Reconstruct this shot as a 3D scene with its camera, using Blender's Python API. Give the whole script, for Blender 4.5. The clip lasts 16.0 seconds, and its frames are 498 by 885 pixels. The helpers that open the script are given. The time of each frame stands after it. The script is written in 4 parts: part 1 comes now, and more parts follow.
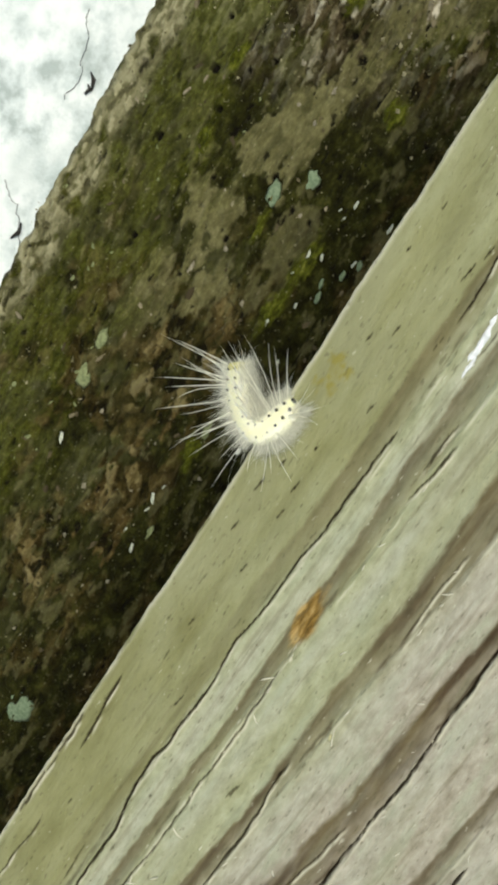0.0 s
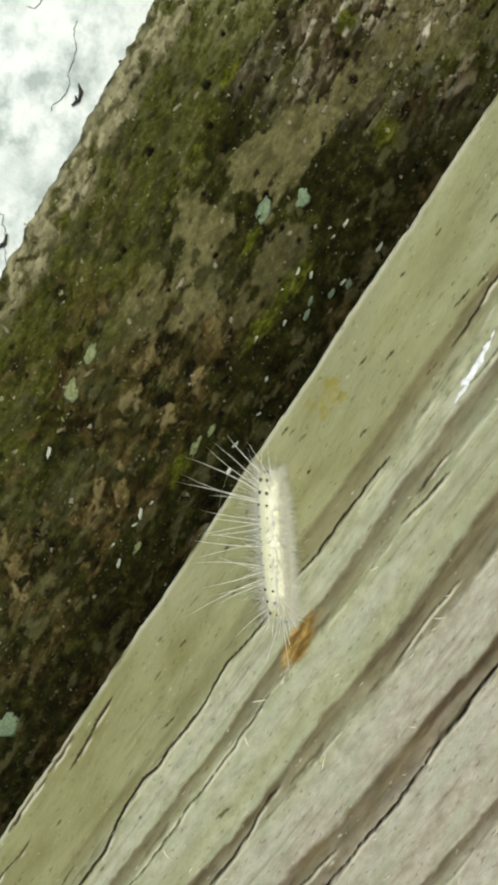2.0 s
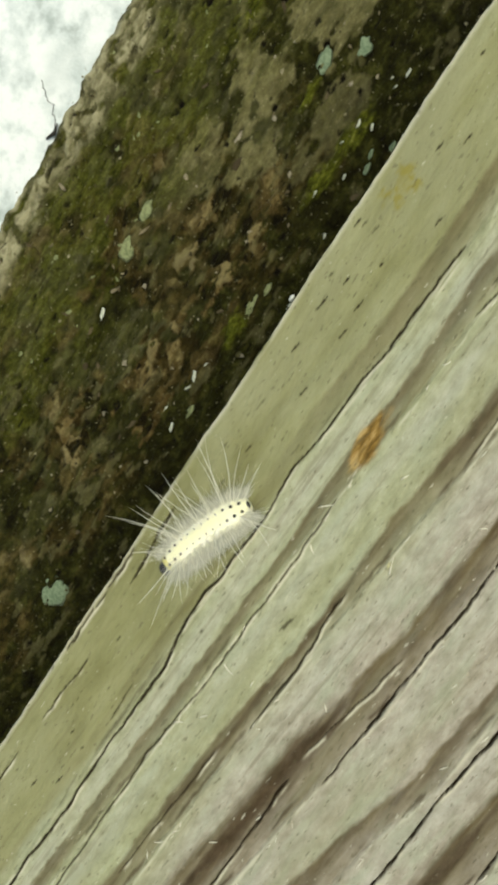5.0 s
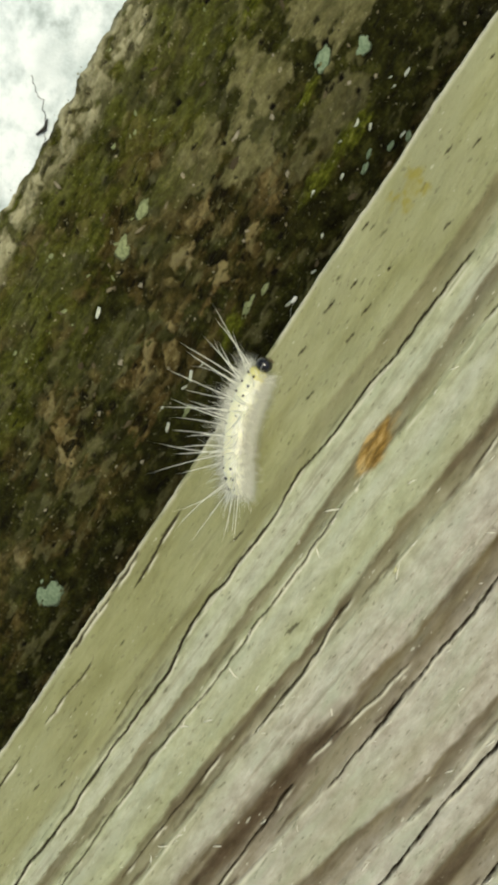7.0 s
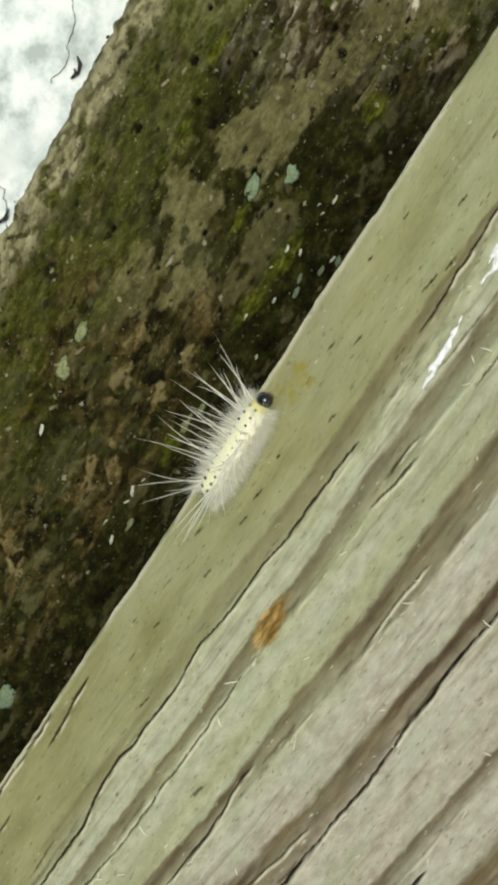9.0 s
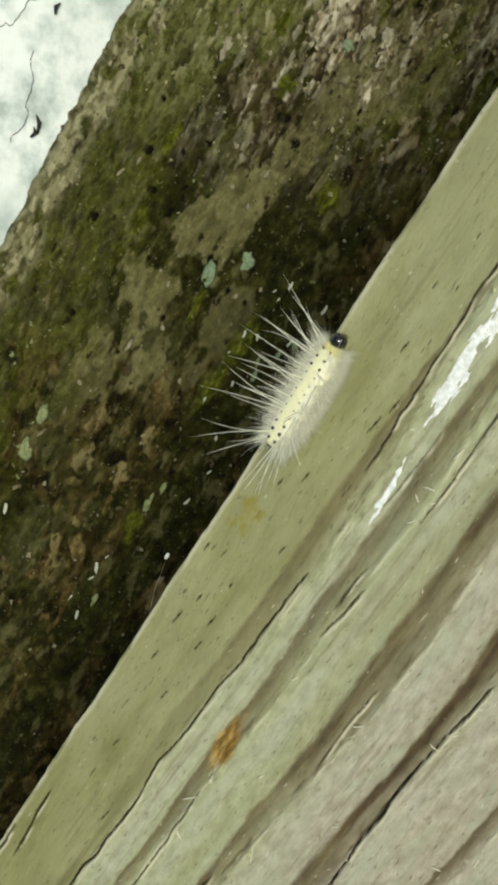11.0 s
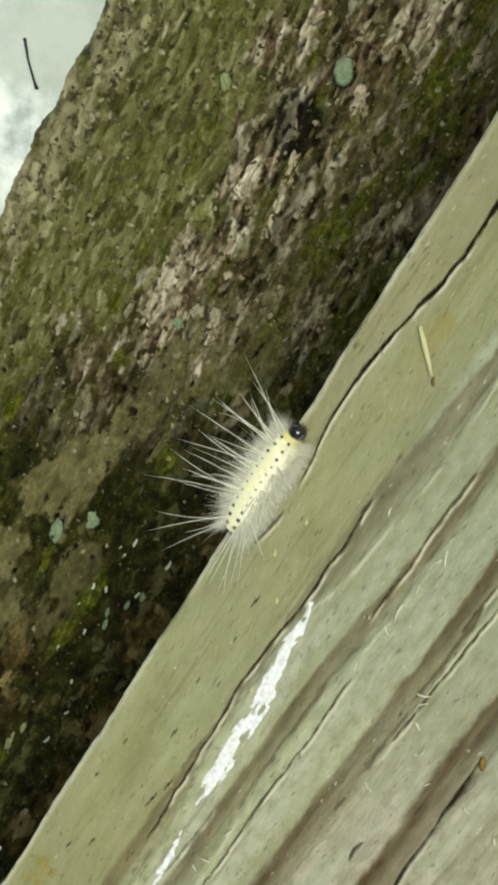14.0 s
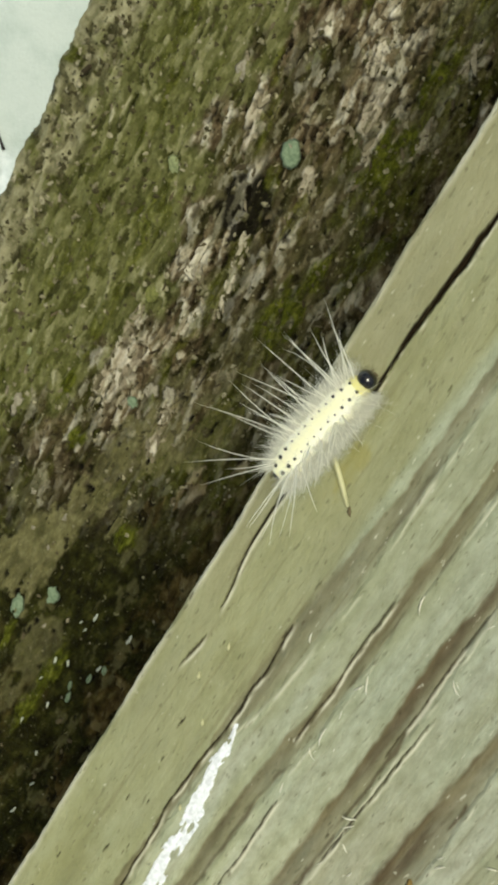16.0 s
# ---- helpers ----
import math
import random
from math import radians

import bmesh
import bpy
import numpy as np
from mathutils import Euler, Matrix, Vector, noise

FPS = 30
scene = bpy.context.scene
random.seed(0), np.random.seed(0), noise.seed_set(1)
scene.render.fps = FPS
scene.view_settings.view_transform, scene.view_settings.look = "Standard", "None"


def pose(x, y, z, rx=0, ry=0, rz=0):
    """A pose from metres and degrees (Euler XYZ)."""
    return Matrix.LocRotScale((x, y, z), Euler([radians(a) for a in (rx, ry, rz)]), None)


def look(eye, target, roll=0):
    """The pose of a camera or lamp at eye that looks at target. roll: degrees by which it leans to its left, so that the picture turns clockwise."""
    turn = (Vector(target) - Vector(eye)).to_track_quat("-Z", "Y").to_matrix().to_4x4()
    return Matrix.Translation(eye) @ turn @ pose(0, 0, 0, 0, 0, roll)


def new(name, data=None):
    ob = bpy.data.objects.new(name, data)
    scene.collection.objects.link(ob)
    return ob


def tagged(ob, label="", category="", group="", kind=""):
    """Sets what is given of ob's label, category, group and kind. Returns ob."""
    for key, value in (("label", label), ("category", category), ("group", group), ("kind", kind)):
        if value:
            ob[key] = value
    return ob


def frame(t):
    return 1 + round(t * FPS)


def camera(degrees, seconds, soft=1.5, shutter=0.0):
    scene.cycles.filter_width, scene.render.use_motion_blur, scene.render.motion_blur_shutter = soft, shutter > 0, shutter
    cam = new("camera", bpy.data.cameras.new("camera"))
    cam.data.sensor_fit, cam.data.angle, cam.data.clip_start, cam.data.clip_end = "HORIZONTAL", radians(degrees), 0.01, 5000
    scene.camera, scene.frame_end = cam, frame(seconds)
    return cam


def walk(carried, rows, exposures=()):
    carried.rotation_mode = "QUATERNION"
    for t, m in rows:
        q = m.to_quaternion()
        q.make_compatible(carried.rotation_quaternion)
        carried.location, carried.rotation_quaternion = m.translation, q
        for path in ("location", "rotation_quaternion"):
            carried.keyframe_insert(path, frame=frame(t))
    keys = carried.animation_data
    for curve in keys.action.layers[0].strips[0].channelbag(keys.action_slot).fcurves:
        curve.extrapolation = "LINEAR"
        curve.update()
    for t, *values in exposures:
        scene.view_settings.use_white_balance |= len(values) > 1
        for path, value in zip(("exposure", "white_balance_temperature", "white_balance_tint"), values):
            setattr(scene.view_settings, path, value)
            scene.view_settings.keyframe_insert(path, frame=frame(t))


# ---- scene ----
cam = camera(26.0, 16.0, soft=3.8)
PATH = [
    (0, 0.07011, -0.02158, 0.16305, -8.423, 14.833, -56.951),
    (0.5, 0.07532, -0.02261, 0.16182, -8.750, 14.750, -57.220),
    (1, 0.07591, -0.01978, 0.16161, -8.924, 14.724, -57.138),
    (1.5, 0.07446, -0.01862, 0.16168, -9.131, 14.628, -56.841),
    (2, 0.07157, -0.01799, 0.16321, -8.191, 13.768, -56.536),
    (2.5, 0.06833, -0.02387, 0.16345, -7.890, 13.465, -56.644),
    (3, 0.06455, -0.02813, 0.16346, -8.013, 13.889, -56.784),
    (3.5, 0.06008, -0.02794, 0.16428, -8.000, 14.684, -56.886),
    (4, 0.05384, -0.03096, 0.16455, -8.877, 14.949, -56.824),
    (4.5, 0.04636, -0.02893, 0.16632, -9.552, 16.120, -56.634),
    (4.7, 0.04312, -0.03037, 0.16606, -8.636, 15.706, -56.116),
    (7, 0.04136, -0.02520, 0.16617, -8.853, 14.094, -55.893),
    (7.5, 0.04616, -0.02892, 0.16486, -9.040, 14.561, -56.301),
    (8, 0.05165, -0.02412, 0.16454, -9.172, 15.214, -56.241),
    (8.5, 0.06511, -0.02555, 0.16250, -9.641, 15.580, -56.447),
    (10.8, 0.10539, -0.01327, 0.15765, -11.934, 14.581, -57.678),
    (11, 0.10270, -0.01362, 0.15828, -11.760, 14.200, -57.379),
    (11.5, 0.12566, -0.01963, 0.15341, -11.852, 14.655, -58.105),
    (12, 0.13290, -0.01868, 0.15127, -12.634, 15.101, -58.431),
    (12.5, 0.14258, -0.01682, 0.15077, -11.587, 15.794, -58.428),
    (13, 0.15212, -0.01541, 0.14943, -11.491, 14.626, -58.479),
    (13.5, 0.15540, -0.01517, 0.14673, -13.319, 14.312, -58.734),
    (14, 0.17009, -0.00779, 0.14478, -12.542, 13.446, -58.494),
    (14.5, 0.17636, -0.01150, 0.14208, -12.205, 13.703, -58.762),
    (15, 0.18470, -0.01154, 0.13990, -12.410, 14.190, -59.127),
    (15.5, 0.18994, -0.01007, 0.13762, -12.877, 14.814, -59.348),
    (16, 0.19174, -0.00921, 0.13681, -13.085, 14.336, -59.299),
]
walk(cam, [(t, pose(x, y, z, rx, ry, rz)) for t, x, y, z, rx, ry, rz in PATH],
     exposures=[(0, -0.03, 6850, 0), (1.5, -0.01, 6850, 0), (2.5, -0.12, 7000, -1), (3.5, -0.05, 7050, -2), (4.5, -0.05, 7100, -2), (7, -0.04, 7150, -1), (8.5, -0.06, 7000, 0), (11, -0.16, 7250, -5),
                (12.5, -0.3, 7600, -7), (13.5, -0.17, 7250, -5), (14.1, -0.06, 7100, -4), (16, -0.02, 7100, -3)])

# ---- light: an overcast sky with a broad, weak sun ----
world = bpy.data.worlds.new("overcast")
scene.world = world
world.use_nodes = True
wn = world.node_tree.nodes
sky = wn.new("ShaderNodeTexSky")
sky.sky_type = "NISHITA"
sky.sun_disc = False
sky.sun_elevation, sky.sun_rotation = radians(72), radians(118)
sky.dust_density = 4.0
wn["Background"].inputs["Strength"].default_value = 0.11
world.node_tree.links.new(sky.outputs["Color"], wn["Background"].inputs["Color"])
sun = new("sun", bpy.data.lights.new("sun", "SUN"))
sun.data.energy, sun.data.angle, sun.data.color = 2.7, radians(24), (1.0, 0.97, 0.9)
sun.matrix_world = look((0.3, -0.2, 1.1), (0, 0, 0))

MM = 0.001


# ---- noise on arrays, for relief, staining and painted shading ----
def value_noise(x, y, seed):
    xi, yi = np.floor(x).astype(np.int64), np.floor(y).astype(np.int64)
    fx, fy = x - xi, y - yi
    fx, fy = fx * fx * (3 - 2 * fx), fy * fy * (3 - 2 * fy)

    def corner(a, b):
        h = (a * 374761393 + b * 668265263 + seed * 974634539) & 0xFFFFFFFF
        h = ((h ^ (h >> 13)) * 1274126177) & 0xFFFFFFFF
        return ((h ^ (h >> 16)) & 0xFFFF) / 65535.0

    top = corner(xi, yi) * (1 - fx) + corner(xi + 1, yi) * fx
    low = corner(xi, yi + 1) * (1 - fx) + corner(xi + 1, yi + 1) * fx
    return top * (1 - fy) + low * fy


def fbm(x, y, sx, sy, octaves=4, seed=0):
    """Layered noise from 0 to 1, with features sx by sy millimetres."""
    total, weight, amount = 0.0, 0.0, 1.0
    for k in range(octaves):
        total = total + amount * value_noise(x / sx * 2**k + 17.3 * k, y / sy * 2**k + 9.1 * k, seed + 31 * k)
        weight += amount
        amount *= 0.55
    return total / weight


def cells(x, y, sx, sy, seed):
    """Irregular cells about sx by sy millimetres: distance to the middle, to the nearest border, and a tilted flake's height and shade from 0 to 1."""
    u, v = x / sx, y / sy
    ui, vi = np.floor(u).astype(np.int64), np.floor(v).astype(np.int64)

    def pick(a, b, k):
        h = (a * 374761393 + b * 668265263 + (seed * 7 + k) * 974634539) & 0xFFFFFFFF
        h = ((h ^ (h >> 13)) * 1274126177) & 0xFFFFFFFF
        return ((h ^ (h >> 16)) & 0xFFFF) / 65535.0

    first, second = np.full(x.shape, 9.0), np.full(x.shape, 9.0)
    lift, shade = np.zeros(x.shape), np.zeros(x.shape)
    for i in (-1, 0, 1):
        for j in (-1, 0, 1):
            a, b = ui + i, vi + j
            du, dv = u - a - pick(a, b, 0), v - b - pick(a, b, 1)
            d = np.hypot(du, dv)
            nearer = d < first
            second = np.where(nearer, first, np.minimum(second, d))
            first = np.where(nearer, d, first)
            tone = pick(a, b, 2)
            lift = np.where(nearer, tone - 0.5 + 0.9 * (pick(a, b, 3) - 0.5) * du + 1.2 * (pick(a, b, 4) - 0.5) * dv, lift)
            # taller flakes get paler tones, making up for weak relief shading
            shade = np.where(nearer, 0.6 * tone + 0.4 * pick(a, b, 5), shade)
    return first, second - first, lift, shade


def ramp(v, a, b):
    u = np.clip((v - a) / (b - a), 0, 1)
    return u * u * (3 - 2 * u)


# ---- materials ----
def material(name, rough=0.8, base=(0.5, 0.5, 0.5), **extra):
    m = bpy.data.materials.new(name)
    m.use_nodes = True
    shader = m.node_tree.nodes["Principled BSDF"]
    shader.inputs["Base Color"].default_value = (*base, 1)
    shader.inputs["Roughness"].default_value = rough
    for key, value in extra.items():
        shader.inputs[key.replace("_", " ")].default_value = value
    return m


class Nodes:
    """Short forms for wiring a material."""

    def __init__(self, m):
        self.tree = m.node_tree
        self.shader = m.node_tree.nodes["Principled BSDF"]
        self.place = self.add("ShaderNodeTexCoord").outputs["Object"]

    def add(self, kind):
        return self.tree.nodes.new(kind)

    def link(self, a, b):
        self.tree.links.new(a, b)

    def mapped(self, scale, turn=0.0):
        n = self.add("ShaderNodeMapping")
        n.inputs["Scale"].default_value = scale
        n.inputs["Rotation"].default_value = (0, 0, turn)
        self.link(self.place, n.inputs["Vector"])
        return n.outputs["Vector"]

    def noise(self, scale, detail=4.0, rough=0.6, vector=None):
        n = self.add("ShaderNodeTexNoise")
        n.inputs["Scale"].default_value, n.inputs["Detail"].default_value, n.inputs["Roughness"].default_value = scale, detail, rough
        self.link(vector or self.place, n.inputs["Vector"])
        return n.outputs["Fac"]

    def attribute(self, name):
        n = self.add("ShaderNodeAttribute")
        n.attribute_name = name
        return n.outputs["Fac"]

    def steps(self, fac, *stops):
        n = self.add("ShaderNodeValToRGB")
        ramp_data = n.color_ramp
        while len(ramp_data.elements) < len(stops):
            ramp_data.elements.new(0.5)
        for e, (p, c) in zip(ramp_data.elements, stops):
            e.position, e.color = p, (*c, 1) if len(c) == 3 else c
        self.link(fac, n.inputs["Fac"])
        return n.outputs["Color"]

    def mix(self, fac, a, b, blend="MIX"):
        n = self.add("ShaderNodeMix")
        n.data_type, n.blend_type = "RGBA", blend
        for value, key in ((fac, "Factor"), (a, "A"), (b, "B")):
            want = "VALUE" if key == "Factor" else "RGBA"
            socket = [s for s in n.inputs if s.name == key and s.type == want][0]
            if isinstance(value, bpy.types.NodeSocket):
                self.link(value, socket)
            else:
                socket.default_value = value if key == "Factor" else (*value, 1)
        return [s for s in n.outputs if s.type == "RGBA"][0]

    def math(self, op, a, b=0.0):
        n = self.add("ShaderNodeMath")
        n.operation = op
        for k, v in enumerate((a, b)):
            if isinstance(v, bpy.types.NodeSocket):
                self.link(v, n.inputs[k])
            else:
                n.inputs[k].default_value = v
        return n.outputs[0]

    def random(self, island=False):
        if island:
            return self.add("ShaderNodeNewGeometry").outputs["Random Per Island"]
        return self.add("ShaderNodeObjectInfo").outputs["Random"]

    def bump(self, height, strength=0.4, distance=0.0003):
        n = self.add("ShaderNodeBump")
        n.inputs["Strength"].default_value, n.inputs["Distance"].default_value = strength, distance
        self.link(height, n.inputs["Height"])
        self.link(n.outputs["Normal"], self.shader.inputs["Normal"])

    def colour(self, c):
        self.link(c, self.shader.inputs["Base Color"])

    def rough(self, r):
        self.link(r, self.shader.inputs["Roughness"])


def board_material():
    m = material("weathered_board_wood", 0.75)
    n = Nodes(m)
    fibre = n.noise(1.0, 5, 0.65, n.mapped((240, 1300, 900)))
    blotch = n.noise(1.0, 3, 0.5, n.mapped((45, 120, 60)))
    speck = n.noise(1.0, 3, 0.7, n.mapped((700, 1900, 900)))
    mottle = n.noise(1.0, 4, 0.6, n.mapped((260, 520, 300)))
    grey = n.steps(mottle, (0.28, (0.255, 0.27, 0.155)), (0.5, (0.345, 0.36, 0.22)), (0.72, (0.43, 0.44, 0.295)))
    pink = n.steps(mottle, (0.28, (0.265, 0.238, 0.18)), (0.5, (0.37, 0.34, 0.272)), (0.72, (0.485, 0.455, 0.375)))
    c = n.mix(n.attribute("bleach"), grey, pink)
    c = n.mix(n.steps(n.noise(1.0, 4, 0.6, n.mapped((60, 260, 100))), (0.48, (0, 0, 0)), (0.66, (0.6,) * 3)), c, (0.335, 0.37, 0.262))
    smear = n.noise(1.0, 5, 0.62, n.mapped((45, 170, 150)))
    green = n.steps(smear, (0.28, (0.17, 0.165, 0.072)), (0.5, (0.24, 0.24, 0.115)), (0.75, (0.325, 0.325, 0.18)))
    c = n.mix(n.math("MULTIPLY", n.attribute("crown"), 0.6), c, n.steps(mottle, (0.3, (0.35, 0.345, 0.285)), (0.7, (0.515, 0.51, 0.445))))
    c = n.mix(n.math("MULTIPLY", n.attribute("mint"), 0.6), c, n.steps(mottle, (0.3, (0.21, 0.235, 0.165)), (0.7, (0.33, 0.36, 0.275))))
    c = n.mix(n.attribute("algae"), c, green)
    wash = n.noise(1.0, 4, 0.6, n.mapped((28, 110, 60)))
    c = n.mix(n.math("MULTIPLY", n.steps(wash, (0.46, (0, 0, 0)), (0.64, (1, 1, 1))), n.math("MULTIPLY", n.attribute("algae"), 0.5)), c, (0.295, 0.298, 0.185))
    c = n.mix(n.math("MULTIPLY", n.steps(fibre, (0.3, (1, 1, 1)), (0.48, (0, 0, 0))), 0.2), c, (0.13, 0.115, 0.06))
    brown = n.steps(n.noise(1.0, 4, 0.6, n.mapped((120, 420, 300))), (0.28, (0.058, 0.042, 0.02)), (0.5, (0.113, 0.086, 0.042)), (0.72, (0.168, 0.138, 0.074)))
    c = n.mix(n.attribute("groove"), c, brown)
    c = n.mix(n.attribute("tan"), c, n.steps(smear, (0.3, (0.185, 0.163, 0.088)), (0.7, (0.275, 0.252, 0.155))))
    c = n.mix(n.math("MULTIPLY", n.attribute("lines"), 0.32), c, (0.12, 0.1, 0.05))
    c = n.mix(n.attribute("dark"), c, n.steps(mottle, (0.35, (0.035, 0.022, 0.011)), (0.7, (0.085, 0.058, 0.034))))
    # frayed wood together with painted highlights on edge, lips and ridges
    c = n.mix(n.attribute("fray_and_highlight"), c, (0.62, 0.6, 0.46))
    c = n.mix(n.attribute("ochre"), c, n.steps(n.noise(1.0, 4, 0.6, n.mapped((240, 900, 400))), (0.32, (0.085, 0.052, 0.015)), (0.48, (0.22, 0.135, 0.034)), (0.62, (0.43, 0.3, 0.12))))
    c = n.mix(n.attribute("yellow"), c, (0.24, 0.21, 0.045))
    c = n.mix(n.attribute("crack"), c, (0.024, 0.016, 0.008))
    c = n.mix(n.math("MULTIPLY", n.steps(speck, (0.7, (0, 0, 0)), (0.78, (1, 1, 1))), 0.15), c, (0.5, 0.5, 0.38))
    fleck = n.noise(1.0, 2, 0.6, n.mapped((420, 1500, 800)))
    c = n.mix(n.math("MULTIPLY", n.steps(fleck, (0.31, (1, 1, 1)), (0.37, (0, 0, 0))), 0.5), c, (0.1, 0.09, 0.05))
    c = n.mix(n.math("MULTIPLY", n.steps(fleck, (0.69, (0, 0, 0)), (0.74, (1, 1, 1))), 0.5), c, (0.6, 0.59, 0.47))
    n.colour(c)
    n.bump(n.math("ADD", fibre, n.math("MULTIPLY", speck, 1.4)), 0.9, 0.00032)
    n.shader.inputs["Specular IOR Level"].default_value = 0.08
    n.rough(n.steps(blotch, (0.3, (0.55,) * 3), (0.7, (0.85,) * 3)))
    return m


def timber_material():
    m = material("mossy_rotting_timber", 0.75)
    n = Nodes(m)
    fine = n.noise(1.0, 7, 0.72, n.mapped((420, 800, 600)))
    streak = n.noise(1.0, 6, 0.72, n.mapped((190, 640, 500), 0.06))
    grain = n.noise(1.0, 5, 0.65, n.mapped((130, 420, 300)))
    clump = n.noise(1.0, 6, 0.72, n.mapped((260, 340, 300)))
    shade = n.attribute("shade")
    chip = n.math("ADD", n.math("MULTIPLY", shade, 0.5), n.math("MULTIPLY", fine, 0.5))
    # near-black end of this mottling stands in for shaded cavities
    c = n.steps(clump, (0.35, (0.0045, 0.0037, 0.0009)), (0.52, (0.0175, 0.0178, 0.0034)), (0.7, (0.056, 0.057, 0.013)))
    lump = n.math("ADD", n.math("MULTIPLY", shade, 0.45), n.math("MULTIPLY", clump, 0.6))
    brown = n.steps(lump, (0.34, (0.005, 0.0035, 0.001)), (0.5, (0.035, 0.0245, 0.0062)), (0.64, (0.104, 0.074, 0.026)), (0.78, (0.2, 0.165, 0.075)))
    c = n.mix(n.attribute("brown"), c, brown)
    film = n.steps(chip, (0.26, (0.018, 0.018, 0.005)), (0.42, (0.078, 0.081, 0.026)), (0.56, (0.148, 0.149, 0.06)), (0.7, (0.27, 0.262, 0.14)), (0.8, (0.48, 0.46, 0.32)))
    c = n.mix(n.attribute("film"), c, film)
    # ramp ends pushed apart so flake highlights and shadows sit in the colour
    bark = n.steps(chip, (0.28, (0.012, 0.008, 0.004)), (0.42, (0.082, 0.06, 0.031)), (0.53, (0.195, 0.158, 0.095)), (0.64, (0.43, 0.39, 0.285)), (0.75, (0.7, 0.66, 0.53)))
    c = n.mix(n.attribute("bark"), c, bark)
    bare = n.steps(n.math("ADD", n.math("MULTIPLY", fine, 0.6), n.math("MULTIPLY", grain, 0.4)), (0.3, (0.048, 0.045, 0.016)), (0.48, (0.125, 0.117, 0.05)), (0.68, (0.235, 0.217, 0.11)))
    c = n.mix(n.attribute("bare"), c, bare)
    plate = n.steps(n.math("ADD", n.math("MULTIPLY", streak, 0.6), n.math("MULTIPLY", shade, 0.4)), (0.25, (0.10, 0.08, 0.05)), (0.45, (0.36, 0.31, 0.22)), (0.7, (0.62, 0.57, 0.45)))
    c = n.mix(n.attribute("plate"), c, plate)
    green = n.steps(fine, (0.32, (0.014, 0.016, 0.002)), (0.46, (0.048, 0.054, 0.006)), (0.56, (0.09, 0.1, 0.011)), (0.7, (0.18, 0.185, 0.04)))
    c = n.mix(n.attribute("moss"), c, green)
    c = n.mix(n.attribute("rim"), c, n.steps(chip, (0.28, (0.03, 0.028, 0.011)), (0.45, (0.155, 0.146, 0.075)), (0.66, (0.36, 0.34, 0.21))))
    # pale specks of grit, with wet glints painted in as colour
    grit_and_glints = n.noise(1.0, 2, 0.6, n.mapped((900, 1100, 1000)))
    c = n.mix(n.math("MULTIPLY", n.steps(grit_and_glints, (0.66, (0, 0, 0)), (0.72, (1, 1, 1))), 0.45), c, (0.3, 0.28, 0.17))
    # furrows, rifts and holes take painted near-black shade; the knot is dark itself
    c = n.mix(n.attribute("pit_dark"), c, (0.006, 0.005, 0.003))
    n.shader.inputs["Specular IOR Level"].default_value = 0.06
    n.colour(c)
    n.bump(n.math("ADD", fine, n.math("MULTIPLY", streak, 0.7)), 0.8, 0.0008)
    n.rough(n.steps(grain, (0.35, (0.38,) * 3), (0.65, (0.8,) * 3)))
    return m


def concrete_material():
    m = material("pale_concrete", 0.85)
    n = Nodes(m)
    big, mid, small = n.noise(28, 4, 0.6), n.noise(75, 6, 0.62), n.noise(900, 3, 0.6)
    c = n.steps(mid, (0.34, (0.4, 0.46, 0.46)), (0.45, (0.62, 0.68, 0.69)), (0.54, (0.78, 0.82, 0.83)), (0.7, (0.84, 0.87, 0.88)))
    c = n.mix(n.steps(big, (0.54, (0, 0, 0)), (0.68, (0.6, 0.6, 0.6))), c, (0.48, 0.55, 0.55))
    split = n.add("ShaderNodeSeparateXYZ")
    n.link(n.place, split.inputs["Vector"])
    broad = n.noise(5, 4, 0.6)
    # bounded ragged patch where the concrete is darker and greener
    across = n.math("MINIMUM", split.outputs["X"], n.math("SUBTRACT", n.math("ADD", 0.2, n.math("MULTIPLY", broad, 1.2)), split.outputs["X"]))
    along_y = n.math("SUBTRACT", n.math("ADD", 0.1, n.math("MULTIPLY", broad, 0.8)), n.math("ABSOLUTE", n.math("SUBTRACT", split.outputs["Y"], 0.1)))
    dark_patch = n.math("ADD", n.math("MULTIPLY", n.math("MINIMUM", across, along_y), 6.0), n.math("MULTIPLY", big, 0.5))
    c = n.mix(n.steps(broad, (0.56, (0, 0, 0)), (0.72, (0.35, 0.35, 0.35))), c, (0.55, 0.6, 0.59))
    c = n.mix(n.steps(dark_patch, (0.9, (0, 0, 0)), (1.25, (0.8, 0.8, 0.8))), c, (0.42, 0.48, 0.44))
    n.colour(c)
    n.bump(n.math("ADD", mid, small), 0.4, 0.0006)
    return m


def flake_material(name, dark, middle, light, island=False):
    m = material(name, 0.8)
    n = Nodes(m)
    n.shader.inputs["Specular IOR Level"].default_value = 0.1
    fine = n.noise(1400, 4, 0.6)
    own = n.steps(n.random(island), (0.0, dark), (0.55, middle), (1.0, light))
    n.colour(n.mix(n.steps(fine, (0.35, (0, 0, 0)), (0.65, (0.55,) * 3)), own, tuple(0.35 * v for v in middle)))
    n.bump(fine, 0.6, 0.0003)
    return m


def lichen_material(name, centre, rim, scale=1100):
    m = material(name, 0.9)
    n = Nodes(m)
    fine = n.noise(scale, 4, 0.6)
    n.colour(n.steps(fine, (0.3, centre), (0.6, rim)))
    n.bump(fine, 0.7, 0.0004)
    return m


